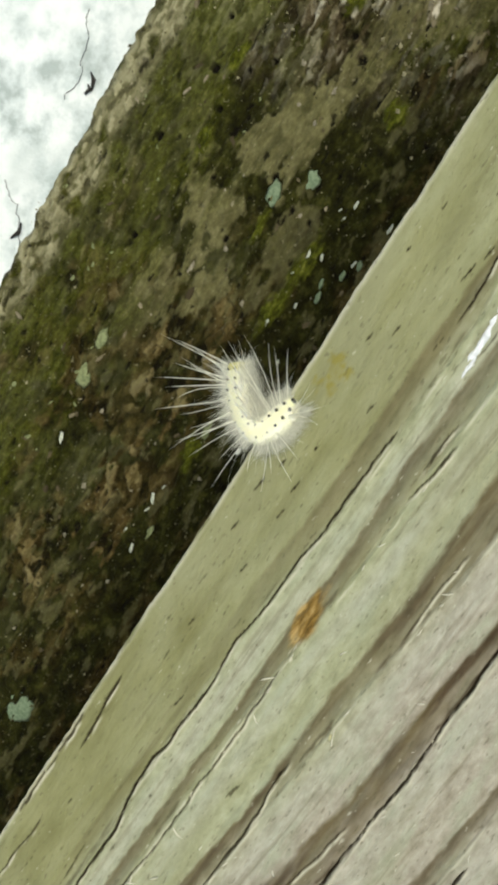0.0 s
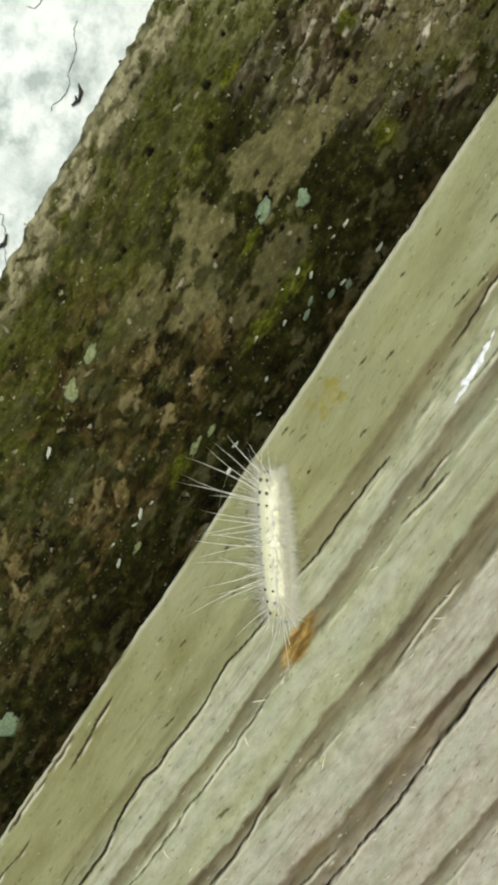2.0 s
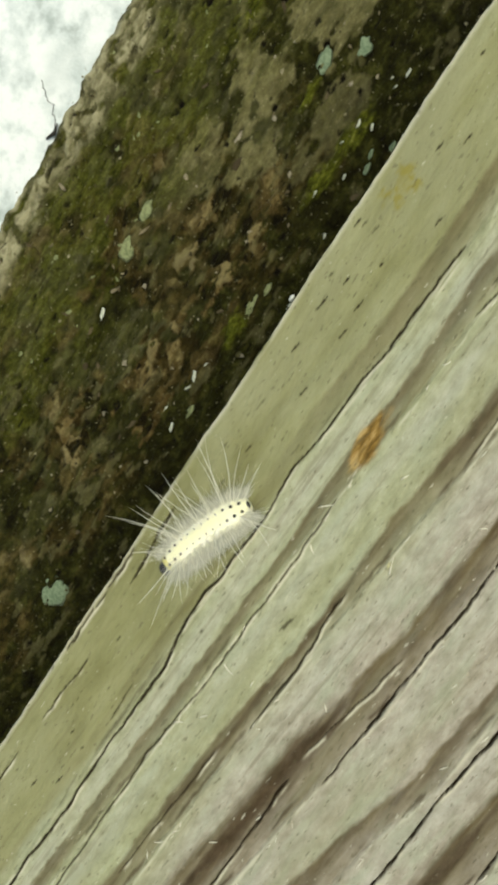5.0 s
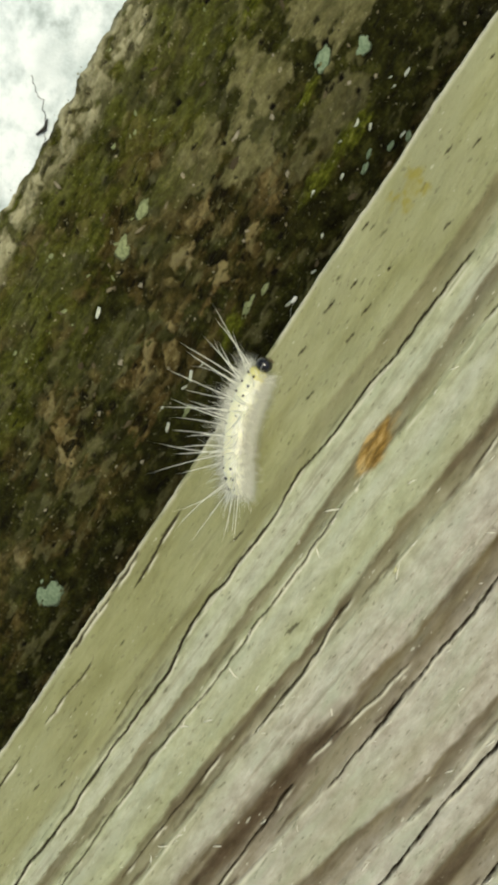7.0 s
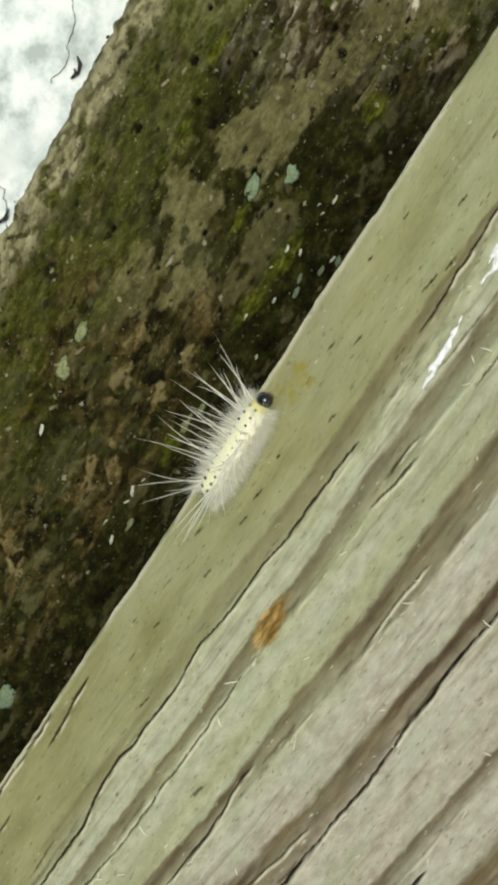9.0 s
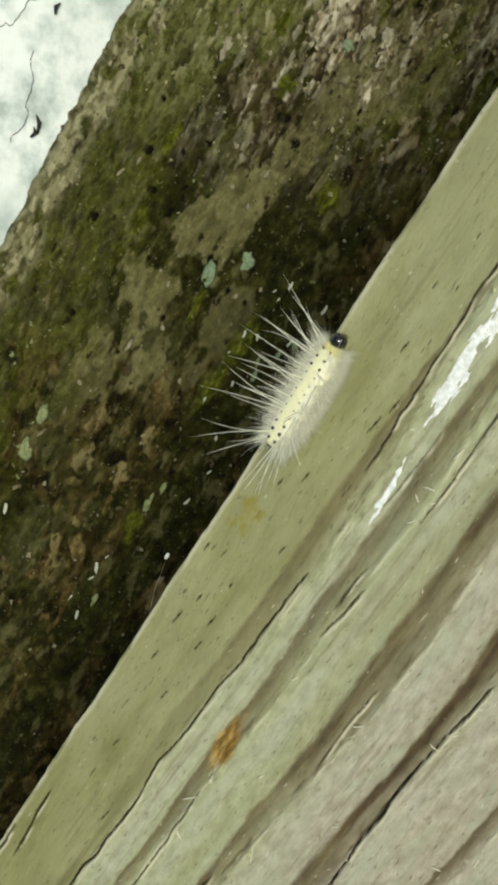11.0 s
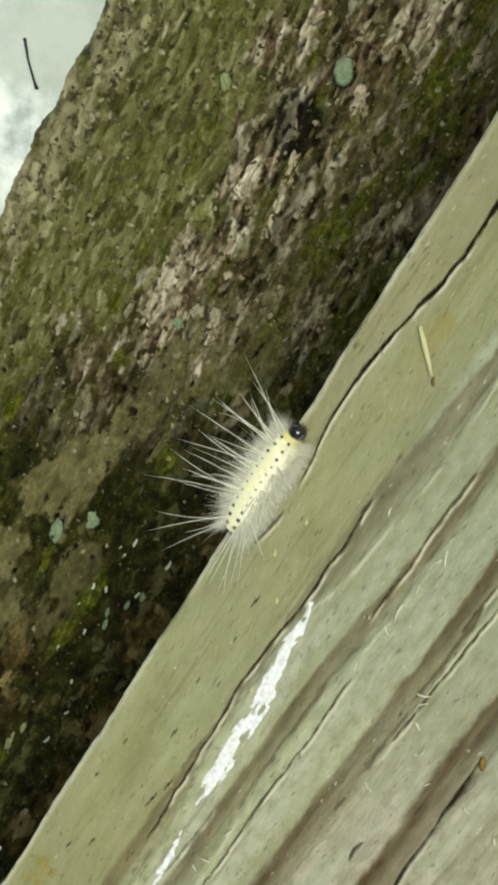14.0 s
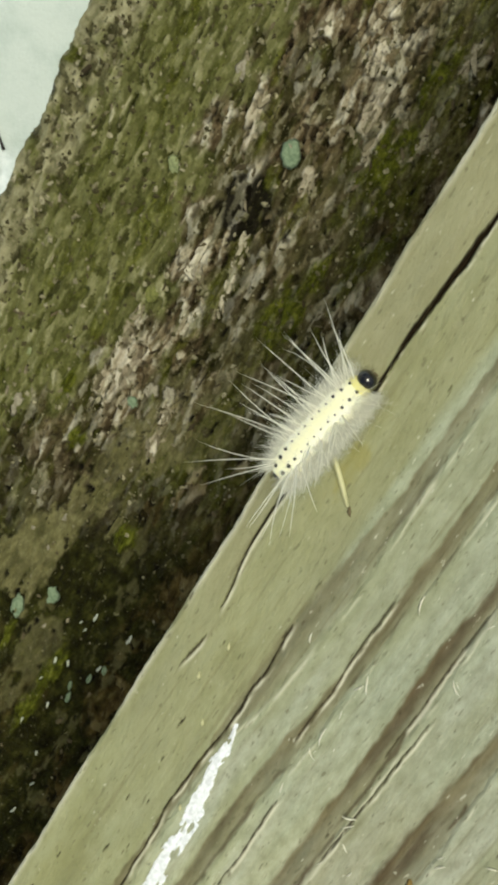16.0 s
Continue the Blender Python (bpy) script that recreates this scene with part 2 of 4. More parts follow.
def hair_material(name, root, clear):
    """Hair that scatters light and lets it through; the finest hairs are partly clear."""
    m = material(name, 0.6, root)
    t = m.node_tree
    t.nodes["Principled BSDF"].inputs["Specular IOR Level"].default_value = 0.2
    see = t.nodes.new("ShaderNodeBsdfTranslucent")
    see.inputs["Color"].default_value = (*root, 1)
    blend = t.nodes.new("ShaderNodeMixShader")
    blend.inputs["Fac"].default_value = 0.5
    t.links.new(t.nodes["Principled BSDF"].outputs["BSDF"], blend.inputs[1])
    t.links.new(see.outputs["BSDF"], blend.inputs[2])
    thin = t.nodes.new("ShaderNodeMixShader")
    thin.inputs["Fac"].default_value = clear
    t.links.new(blend.outputs["Shader"], thin.inputs[1])
    t.links.new(t.nodes.new("ShaderNodeBsdfTransparent").outputs["BSDF"], thin.inputs[2])
    t.links.new(thin.outputs["Shader"], t.nodes["Material Output"].inputs["Surface"])
    return m


def skin_material():
    m = material("pale_yellow_caterpillar_skin", 0.8, (0.8, 0.74, 0.38))
    n = Nodes(m)
    split = n.add("ShaderNodeSeparateXYZ")
    n.link(n.place, split.inputs["Vector"])
    side = n.math("ADD", n.math("MULTIPLY", n.math("ABSOLUTE", split.outputs["Y"]), 400.0), n.math("MULTIPLY", n.noise(900, 3, 0.6), 0.2))
    n.colour(n.steps(side, (0.2, (0.84, 0.82, 0.57)), (0.5, (0.86, 0.845, 0.65)), (0.75, (0.88, 0.87, 0.73))))
    n.shader.inputs["Specular IOR Level"].default_value = 0.1
    n.shader.inputs["Subsurface Weight"].default_value = 0.25
    n.shader.inputs["Subsurface Radius"].default_value = (0.0008, 0.0007, 0.0003)
    return m


BOARD, TIMBER, CONCRETE = board_material(), timber_material(), concrete_material()
BEARER = material("plain_bearer_wood", 0.85, (0.12, 0.09, 0.06))
FLAKE = flake_material("bark_flakes", (0.04, 0.03, 0.016), (0.13, 0.105, 0.06), (0.34, 0.3, 0.21))
# palest crumbs also stand in for wet glints, by colour alone
LITTER = flake_material("bark_crumbs", (0.045, 0.04, 0.018), (0.085, 0.075, 0.034), (0.38, 0.35, 0.23), island=True)
PLATE = flake_material("pale_bark_plate", (0.15, 0.125, 0.075), (0.32, 0.285, 0.195), (0.52, 0.48, 0.36))
MOSS = flake_material("green_moss", (0.025, 0.028, 0.004), (0.075, 0.08, 0.014), (0.19, 0.18, 0.055), island=True)
TEAL = lichen_material("blue_green_lichen", (0.09, 0.135, 0.075), (0.18, 0.24, 0.15))
OLIVE = lichen_material("grey_green_lichen", (0.1, 0.12, 0.05), (0.22, 0.25, 0.12))
GOLD = lichen_material("yellow_green_lichen", (0.06, 0.066, 0.012), (0.16, 0.168, 0.045))
GREY = lichen_material("grey_lichen", (0.13, 0.115, 0.075), (0.27, 0.245, 0.18))
WHITE_CRUST = lichen_material("dried_white_crust", (0.55, 0.57, 0.59), (0.82, 0.84, 0.87))
RESIN = lichen_material("orange_brown_resin", (0.1, 0.06, 0.014), (0.26, 0.165, 0.045), 420)
PALE = lichen_material("pale_silvery_lichen", (0.3, 0.33, 0.25), (0.62, 0.65, 0.55))
FIBRE = material("pale_wood_fibre", 0.7, (0.66, 0.64, 0.52))
GROUND_CRACK = material("dusty_crack", 0.9, (0.09, 0.1, 0.1))
STRAW = material("dry_straw", 0.6, (0.5, 0.48, 0.27))
HUSK = material("brown_husk", 0.7, (0.12, 0.09, 0.04))
DARK = material("dark_debris", 0.8, (0.02, 0.017, 0.014))
SEED = material("white_seed_coat", 0.35, (0.85, 0.85, 0.8))
SKIN = skin_material()
COLLAR = material("yellow_collar_skin", 0.7, (0.7, 0.65, 0.28), Specular_IOR_Level=0.1)
HEAD = material("glossy_black_head", 0.1, (0.006, 0.005, 0.005), Coat_Weight=0.5)
WART = material("black_wart", 0.4, (0.012, 0.01, 0.008))
LEG = material("pale_legs", 0.5, (0.5, 0.42, 0.2))
HAIR = hair_material("cream_white_hair", (0.99, 0.98, 0.9), 0.0)
FUZZ = hair_material("fine_white_fuzz", (1.0, 0.99, 0.91), 0.4)


# ---- mesh helpers ----
def mesh_from(name, verts, faces, mat, smooth=True):
    me = bpy.data.meshes.new(name)
    me.from_pydata([tuple(v) for v in verts], [], faces)
    me.materials.append(mat)
    if smooth:
        me.polygons.foreach_set("use_smooth", [True] * len(me.polygons))
    me.update()
    return me


def section_mesh(name, grid, mat, attributes):
    """A solid from a closed section (columns of grid) carried along x (rows of grid)."""
    rows, cols = grid.shape[:2]
    index = np.arange(rows * cols).reshape(rows, cols)
    nxt = np.roll(index, -1, axis=1)
    quads = np.stack([index[:-1], nxt[:-1], nxt[1:], index[1:]], -1).reshape(-1, 4)
    me = bpy.data.meshes.new(name)
    me.vertices.add(rows * cols)
    me.vertices.foreach_set("co", grid.reshape(-1))
    caps = [index[0][::-1], index[-1]]
    loops = np.concatenate([quads.ravel(), caps[0], caps[1]])
    me.loops.add(len(loops))
    me.loops.foreach_set("vertex_index", loops.astype(np.int32))
    starts = np.concatenate([np.arange(len(quads)) * 4, [len(quads) * 4, len(quads) * 4 + cols]])
    me.polygons.add(len(starts))
    me.polygons.foreach_set("loop_start", starts.astype(np.int32))
    smooth = np.ones(len(starts), bool)
    smooth[-2:] = False
    me.polygons.foreach_set("use_smooth", smooth)
    me.materials.append(mat)
    for key, values in attributes.items():
        me.attributes.new(key, "FLOAT", "POINT").data.foreach_set("value", values.astype(np.float32).ravel())
    me.update(calc_edges=True)
    me.validate()
    return me


def part(name, me, parent, label="", m=None):
    ob = new(name, me)
    ob.parent = parent
    if m is not None:
        ob.matrix_basis = m
    if label:
        tagged(ob, label)
    return ob


def thing(name, label, category, group="", m=None, kind=""):
    ob = new(name)
    ob.empty_display_size = 0.005
    if m is not None:
        ob.matrix_basis = m
    return tagged(ob, label, category, group, kind)


def rod(points, radii, sides=7):
    """A tapered round rod through points, in millimetres."""
    verts, faces = [], []
    pts = [Vector(p) for p in points]
    for k, p in enumerate(pts):
        way = (pts[min(k + 1, len(pts) - 1)] - pts[max(k - 1, 0)]).normalized()
        side = way.cross(Vector((0, 0, 1)) if abs(way.z) < 0.9 else Vector((1, 0, 0))).normalized()
        up = side.cross(way)
        for j in range(sides):
            a = 2 * math.pi * j / sides
            verts.append((p + radii[k] * (math.cos(a) * side + math.sin(a) * up)) * MM)
    for k in range(len(pts) - 1):
        for j in range(sides):
            faces.append((k * sides + j, k * sides + (j + 1) % sides, (k + 1) * sides + (j + 1) % sides, (k + 1) * sides + j))
    faces += [tuple(range(sides))[::-1], tuple(range((len(pts) - 1) * sides, len(pts) * sides))]
    return verts, faces


def along(a, b, step):
    return np.linspace(a, b, max(2, int(round((b - a) / step)) + 1))


# ---- the ground ----
GROUND_Z = -153.0


def build_ground():
    coarse = np.array([-60000, -8000, -1500, -400], float)
    lines = np.concatenate([coarse, along(-250, 350, 4.0), -coarse[::-1]])
    x, y = np.meshgrid(lines, lines, indexing="ij")
    z = GROUND_Z + 1.6 * (fbm(x, y, 30, 30, 3, 5) - 0.5) * (np.abs(x) < 390) * (np.abs(y) < 390)
    n = len(lines)
    index = np.arange(n * n).reshape(n, n)
    quads = np.stack([index[:-1, :-1], index[1:, :-1], index[1:, 1:], index[:-1, 1:]], -1).reshape(-1, 4)
    me = mesh_from("ground", np.stack([x, y, z], -1).reshape(-1, 3) * MM, quads.tolist(), CONCRETE)
    return tagged(new("ground", me), "pale bluish white concrete ground with grey mottling", "ground", kind="structure")


ground = build_ground()


# ---- the pale board ----
def line(*points):
    xs, ys = zip(*points)
    return lambda x: np.interp(x, xs, ys)


SHORE = line((-100, -13.4), (-40, -14.4), (0, -15.4), (40, -16.6), (65, -14.5), (110, -14.3), (180, -15.2))
GROOVES = [  # lower edge, upper edge, depth, brown
    (line((-100, -15), (-2, -15.1), (16, -16.4), (33, -17.3), (62, -17.5), (76, -15.4), (105, -15.2), (114, -17.3), (136, -19), (151, -18.6), (200, -19)),
     line((-100, -12.2), (11, -12.4), (27, -13.3), (66, -13.5), (80, -13.6), (104, -14), (125, -13.6), (136, -14.2), (152, -16.6), (200, -17)), 0.45, 0.6),
    (line((-95, -21.6), (-48, -22.6), (0, -23.3), (18, -24.4), (45, -24.8), (60, -25.2), (82, -24.2), (98, -24.4), (113, -25.6), (155, -26.6), (200, -27)),
     line((-95, -19), (-50, -20), (-16, -21), (30, -20.9), (66, -21.1), (98, -21.6), (112, -22.2), (125, -23.7), (157, -24.3), (200, -24.6)), 0.55, 0.75),
    (line((-90, -33), (-42, -33.9), (-9, -35.4), (14, -36.8), (25, -37.8), (43, -38.4), (61, -36.9), (91, -36.6), (117, -36), (142, -35.3), (200, -36)),
     line((-90, -29), (-45, -30.5), (-28, -32.2), (0, -32.4), (20, -33.3), (47, -32.7), (81, -32.6), (110, -32.9), (130, -32), (146, -32.9), (200, -33)), 0.6, 0.8),
    (line((-90, -46), (-40, -48.4), (-28, -49.6), (0, -49.3), (21, -49.1), (54, -50.1), (85, -49.7), (108, -49.3), (124, -48), (190, -48)),
     line((-90, -38), (-41, -40.4), (-34, -42.3), (-14, -44.6), (8, -45.1), (24, -46.5), (49, -45.3), (66, -44.6), (80, -45.3), (105, -44.3), (128, -44.9), (190, -45)), 0.7, 0.95),
    (line((-90, -58), (-47, -60.9), (-33, -63.5), (-17, -63.5), (0, -63.4), (40, -65), (77, -66), (150, -64)),
     line((-90, -52), (-49, -56.6), (-34, -59.6), (-17, -60.5), (4, -61.2), (40, -62.2), (77, -63.4), (150, -61)), 0.6, 0.8),
    (line((-90, -76), (-30, -78), (120, -77)), line((-90, -69), (-33, -71.1), (-13, -70.8), (120, -71)), 0.6, 0.95),
]
CRACKS = [  # path, first x, last x, half width at both ends, depth
    (line((-100, -22.9), (-74, -22.7), (-62, -22.4), (-50, -22.8), (-38, -23.6), (-20, -23.9), (0, -23.6)), -100, -2, 0.12, 0.11, 0.9),
    (line((-84, -30.8), (-48, -31.6), (-20, -33.4)), -84, -50, 0.1, 0.14, 0.8),
    (line((60, -24.4), (90, -24.2), (128, -23.9)), 110, 140, 0.1, 0.14, 0.8),
    (line((-41, -43.9), (-23, -46.6), (-10, -47.4)), -44, -17, 0.1, 0.13, 0.8),
    (line((104, -35.0), (150, -35.4)), 116, 146, 0.1, 0.14, 0.8),
    (line((14, -36.4), (34, -36.8)), 12, 32, 0.08, 0.1, 0.6),
    (line((-40, -77.8), (-31, -77.2), (-10, -74.6)), -44, -8, 0.18, 0.24, 1.4),
    (line((-100, -15.7), (-92, -15.7), (-85, -16.4), (-57, -16.1), (-45, -16.2), (-36, -14.6), (-30, -14.8), (-25, -15.6), (-9, -15.5), (-3, -15.0), (10, -16.0), (25, -16.6), (40, -16.9)), -104, 42, 0.16, 0.17, 1.3),
    (line((62, -15.2), (78, -14.5), (92, -13.9), (110, -14.7), (135, -14.3)), 58, 128, 0.13, 0.11, 1.2),
    (line((-76, -44.6), (-48, -44.2)), -76, -46, 0.14, 0.18, 1.2),
    (line((-46, -48.8), (-22, -49.6), (2, -49.6), (22, -49.0), (40, -50.2)), -46, 44, 0.15, 0.18, 1.3),
    (line((-46, -34.0), (-31, -34.2), (-14, -33.3)), -46, -14, 0.14, 0.2, 1.1),
    (line((31, -24.3), (36, -25.2), (44, -25.8)), 31, 45, 0.14, 0.22, 1.0),
    (line((34, -23.4), (50, -24.6)), 36, 48, 0.1, 0.16, 0.8),
    (line((56, -26.6), (79, -26.4), (104, -26.7)), 56, 104, 0.13, 0.1, 0.9),
    (line((118, -5.2), (127, -4.4), (136, -3.3), (142, -3.6), (150, -4.6), (161, -6.4), (168, -5.8), (177, -7.0), (200, -7.6)), 121, 200, 0.07, 0.46, 2.6),
    (line((110, -4.3), (119, -4.9)), 110, 119.5, 0.14, 0.2, 0.9),
    (line((-58, -66), (-33, -65.1), (-14, -65.8)), -60, -10, 0.22, 0.3, 1.6),
    (line((-53, -0.75), (-42, -0.6), (-31, -0.6)), -56, -29, 0.16, 0.2, 1.2),
    (line((-36, -3.6), (-28, -3.1), (-21, -2.7)), -38, -19, 0.12, 0.18, 1.1),
    (line((-68, -4.2), (-54, -4.3)), -69, -51, 0.14, 0.12, 0.9),
    (line((94, -36.5), (130, -37.4)), 96, 128, 0.14, 0.1, 0.9),
    (line((76, -49.8), (102, -48.4)), 62, 104, 0.12, 0.2, 1.0),
    (line((-88, -3.2), (-77, -3.2)), -92, -75, 0.16, 0.14, 1.1),
    (line((56, -20.9), (74, -21.4)), 54, 72, 0.08, 0.1, 0.5),
    (line((-60, -13.7), (-51, -13.3)), -61, -50, 0.12, 0.1, 0.7),
]
TICKS = [(41, -11.8, 2.2), (53, -8.4, 2.6), (66, -12.5, 4), (70, -13.4, 3), (13, -4.4, 2.4), (21, -4.0, 3.5), (89.4, -11.1, 1.2), (26, -5.2, 2),
         (31, -8.3, 1.1), (34, -1.6, 2.4), (24, -9.0, 3), (88, -8.2, 1.4), (64, -3.2, 1.2), (72, -4.1, 1.6), (50, -5.6, 2), (97, -9.4, 1.2),
         (78, -9.6, 2.6), (104, -8.8, 3.2), (-5, -7.2, 2.0), (8, -9.4, 2.4), (-46.1, -7, 1.6), (-79, -9, 2.4), (-75.2, -12.4, 2.6), (19, -9.4, 2.6), (-18, -12.8, 3), (-66, -9.5, 1.4)]


def board_relief(x, y):
    """Relief in millimetres, staining, dark cracks, pale crests and painted edge highlights of the board's top, on
    arrays of x and y.
    """
    wander = 1.0 * (fbm(x, y * 0.3, 26, 40, 3, 3) - 0.5)
    z = 0.30 * (fbm(x, y, 60, 9, 3, 11) - 0.5) + 0.10 * (fbm(x, y, 14, 0.9, 3, 12) - 0.5) + 0.09 * (fbm(x, y, 1.6, 0.9, 3, 13) - 0.5)
    groove, crack, fray_and_highlight, dark, crown = (np.zeros_like(x) for _ in range(5))
    fade = 0.35 + 0.65 * fbm(x, y, 30, 8, 3, 21)
    for k, (lower, upper, depth, brown) in enumerate(GROOVES):
        d = y - lower(x) + 0.5 * wander + 0.25 * (fbm(x, y, 3.5, 2.0, 2, 60 + k) - 0.5)
        width = (upper(x) - lower(x)) * (0.88 + 0.24 * fbm(x, y * 0, 20, 1, 2, 70 + k))
        shape = ramp(d, -0.5, 0.25) * (1 - ramp(d, 0.7 * width, 1.25 * width))
        blur = 0.5 * (fbm(x, y, 5, 1.5, 3, 80 + k) - 0.5)
        jag = 0.9 * (fbm(x, y, 2.2, 0.9, 3, 240 + k) - 0.5)
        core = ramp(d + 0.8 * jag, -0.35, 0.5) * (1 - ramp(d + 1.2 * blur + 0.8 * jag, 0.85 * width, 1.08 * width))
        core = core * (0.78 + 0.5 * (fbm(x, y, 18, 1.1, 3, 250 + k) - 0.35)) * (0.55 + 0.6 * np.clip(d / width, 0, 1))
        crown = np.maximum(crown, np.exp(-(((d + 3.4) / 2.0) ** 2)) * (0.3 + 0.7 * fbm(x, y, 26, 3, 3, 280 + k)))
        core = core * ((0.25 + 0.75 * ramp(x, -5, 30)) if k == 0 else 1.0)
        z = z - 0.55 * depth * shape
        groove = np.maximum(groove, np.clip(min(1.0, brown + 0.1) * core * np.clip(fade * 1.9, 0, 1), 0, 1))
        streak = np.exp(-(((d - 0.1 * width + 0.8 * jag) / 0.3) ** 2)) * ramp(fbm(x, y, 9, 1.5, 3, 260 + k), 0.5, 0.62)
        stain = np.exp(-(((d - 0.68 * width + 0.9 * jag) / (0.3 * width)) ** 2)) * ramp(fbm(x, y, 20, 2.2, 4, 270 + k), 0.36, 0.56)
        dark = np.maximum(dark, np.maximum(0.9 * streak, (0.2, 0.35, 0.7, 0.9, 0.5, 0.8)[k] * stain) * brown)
        z = z + 0.14 * np.exp(-(((d + 0.9) / 0.6) ** 2))
        # pale fibres beside the groove, doubling as a painted ridge highlight
        fray_and_highlight = np.maximum(fray_and_highlight, 0.65 * np.exp(-(((d + 0.55) / 0.28) ** 2)) * ramp(fbm(x, y, 7, 0.9, 3, 85 + k), 0.5, 0.66))
    for k, (path, a, b, w0, w1, depth) in enumerate(CRACKS):
        wiggle = 0.7 * (fbm(x, y * 0, 7.0, 1, 2, 90 + k) - 0.5) + 0.45 * (fbm(x, y * 0, 3.0, 1, 3, 190 + k) - 0.5)
        d = np.abs(y - path(x) + wiggle)
        ends = ramp(x, a, a + 4) * (1 - ramp(x, b - 4, b))
        w = (w0 + (w1 - w0) * np.clip((x - a) / (b - a), 0, 1)) * np.clip(2.0 * fbm(x, y * 0, 5, 1, 3, 120 + k) - 0.1, 0.6, 1.5) * ends * 0.6
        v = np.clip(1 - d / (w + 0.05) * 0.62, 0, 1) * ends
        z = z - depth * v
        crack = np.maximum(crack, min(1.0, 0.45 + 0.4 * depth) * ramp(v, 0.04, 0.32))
        # crack lip: frayed wood plus a highlight painted along one side
        fray_and_highlight = np.maximum(fray_and_highlight, 0.9 * np.exp(-(((path(x) - y - wiggle - w - 0.32) / 0.24) ** 2)) * ends * ramp(fbm(x, y, 5, 1, 2, 160 + k), 0.4, 0.6))
    for tx, ty, size in TICKS:
        d = ((x - tx) / (0.5 * size)) ** 2 + ((y - ty + 0.12 * (x - tx)) / 0.15) ** 2
        v = np.clip(1 - d - 0.5 * (fbm(x, y, 1.2, 0.5, 2, 155) - 0.35), 0, 1)
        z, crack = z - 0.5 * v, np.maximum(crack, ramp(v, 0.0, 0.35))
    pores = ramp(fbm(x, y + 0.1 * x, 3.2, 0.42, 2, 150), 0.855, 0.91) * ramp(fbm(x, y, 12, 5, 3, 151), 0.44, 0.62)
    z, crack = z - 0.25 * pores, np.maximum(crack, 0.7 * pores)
    lines = ramp(fbm(x, y + 0.03 * x, 22, 0.5, 3, 152), 0.6, 0.76) * (0.25 + 0.75 * ramp(fbm(x, y, 30, 5, 2, 153), 0.4, 0.6))
    z = z - 0.08 * lines
    shore = y - SHORE(x) + 0.7 * wander
    algae = ramp(shore + 1.2 * (fbm(x, y, 9, 2, 3, 33) - 0.5), -0.8, 0.8) * (0.62 + 0.4 * fbm(x, y, 12, 5, 3, 34)) * (1 - 0.2 * ramp(x, -30, 40))
    algae = np.clip(algae * (1 - 0.45 * ramp(x + y, 125, 150) * ramp(y, -7, -4)) + 0.3 * ramp(fbm(x, y, 50, 7, 3, 35), 0.5, 0.7), 0, 1)
    nick = fbm(x, y, 3, 2, 3, 36)
    ochre = ramp(1.45 - ((x - 7.5) / 6.4) ** 2 - ((y + 22.5 - 0.08 * (x - 7.5)) / 2.1) ** 2 - 1.7 * (fbm(x, y, 2.6, 0.9, 3, 36) - 0.35), 0.0, 1.0)
    yellow = 0.85 * ramp(1.3 - ((x - 42.5) / 5) ** 2 - ((y + 3.8) / 2.8) ** 2 - 2.4 * (fbm(x, y, 2.2, 1.3, 3, 38) - 0.25), 0.1, 0.7)
    yellow = yellow * (0.5 + 0.5 * ramp(fbm(x, y, 1.3, 0.8, 3, 39), 0.36, 0.62))
    yellow = np.maximum(yellow, 0.45 * ramp(1.2 - ((x - 149.5) / 5) ** 2 - ((y + 9.3) / 2.0) ** 2 - 2.0 * (nick - 0.4), 0, 0.8))
    fray_and_highlight = np.maximum(fray_and_highlight, ramp(1 - ((x - 1.6) / 2.4) ** 2 - ((y + 23.6) / 0.9) ** 2 - 2.6 * (fbm(x, y, 2.0, 0.5, 3, 40) - 0.4), 0.2, 0.6))
    z = z - 0.08 * ochre
    tan = 0.12 * ramp(x, 70, 125) * ramp(shore, -0.5, 1.5) + 0.4 * ramp(x, 112, 146) * ramp(y - CRACKS[15][0](x) + 1.2 * (nick - 0.5), -0.2, 0.4)
    bite = ramp(1 - ((x - 79.2) / 2.4) ** 2 - ((y + 41.9 + 0.1 * (x - 79.2) ** 2) / 0.3) ** 2, 0, 0.6)
    z, crack = z - 0.7 * bite, np.maximum(crack, 0.85 * bite)
    bleach = ramp(-y + 12 * (fbm(x, y, 50, 18, 3, 37) - 0.5), 26, 42) * (1 - 0.6 * ramp(x, 70, 130))
    return z, dict(groove=groove, crack=crack, algae=algae, ochre=ochre, yellow=yellow, fray_and_highlight=fray_and_highlight, bleach=bleach, dark=dark, tan=tan, crown=crown, lines=lines, mint=ramp(x + 20 * (fbm(x, y, 40, 9, 3, 39) - 0.5), 70, 135) * ramp(-y, 9, 15))


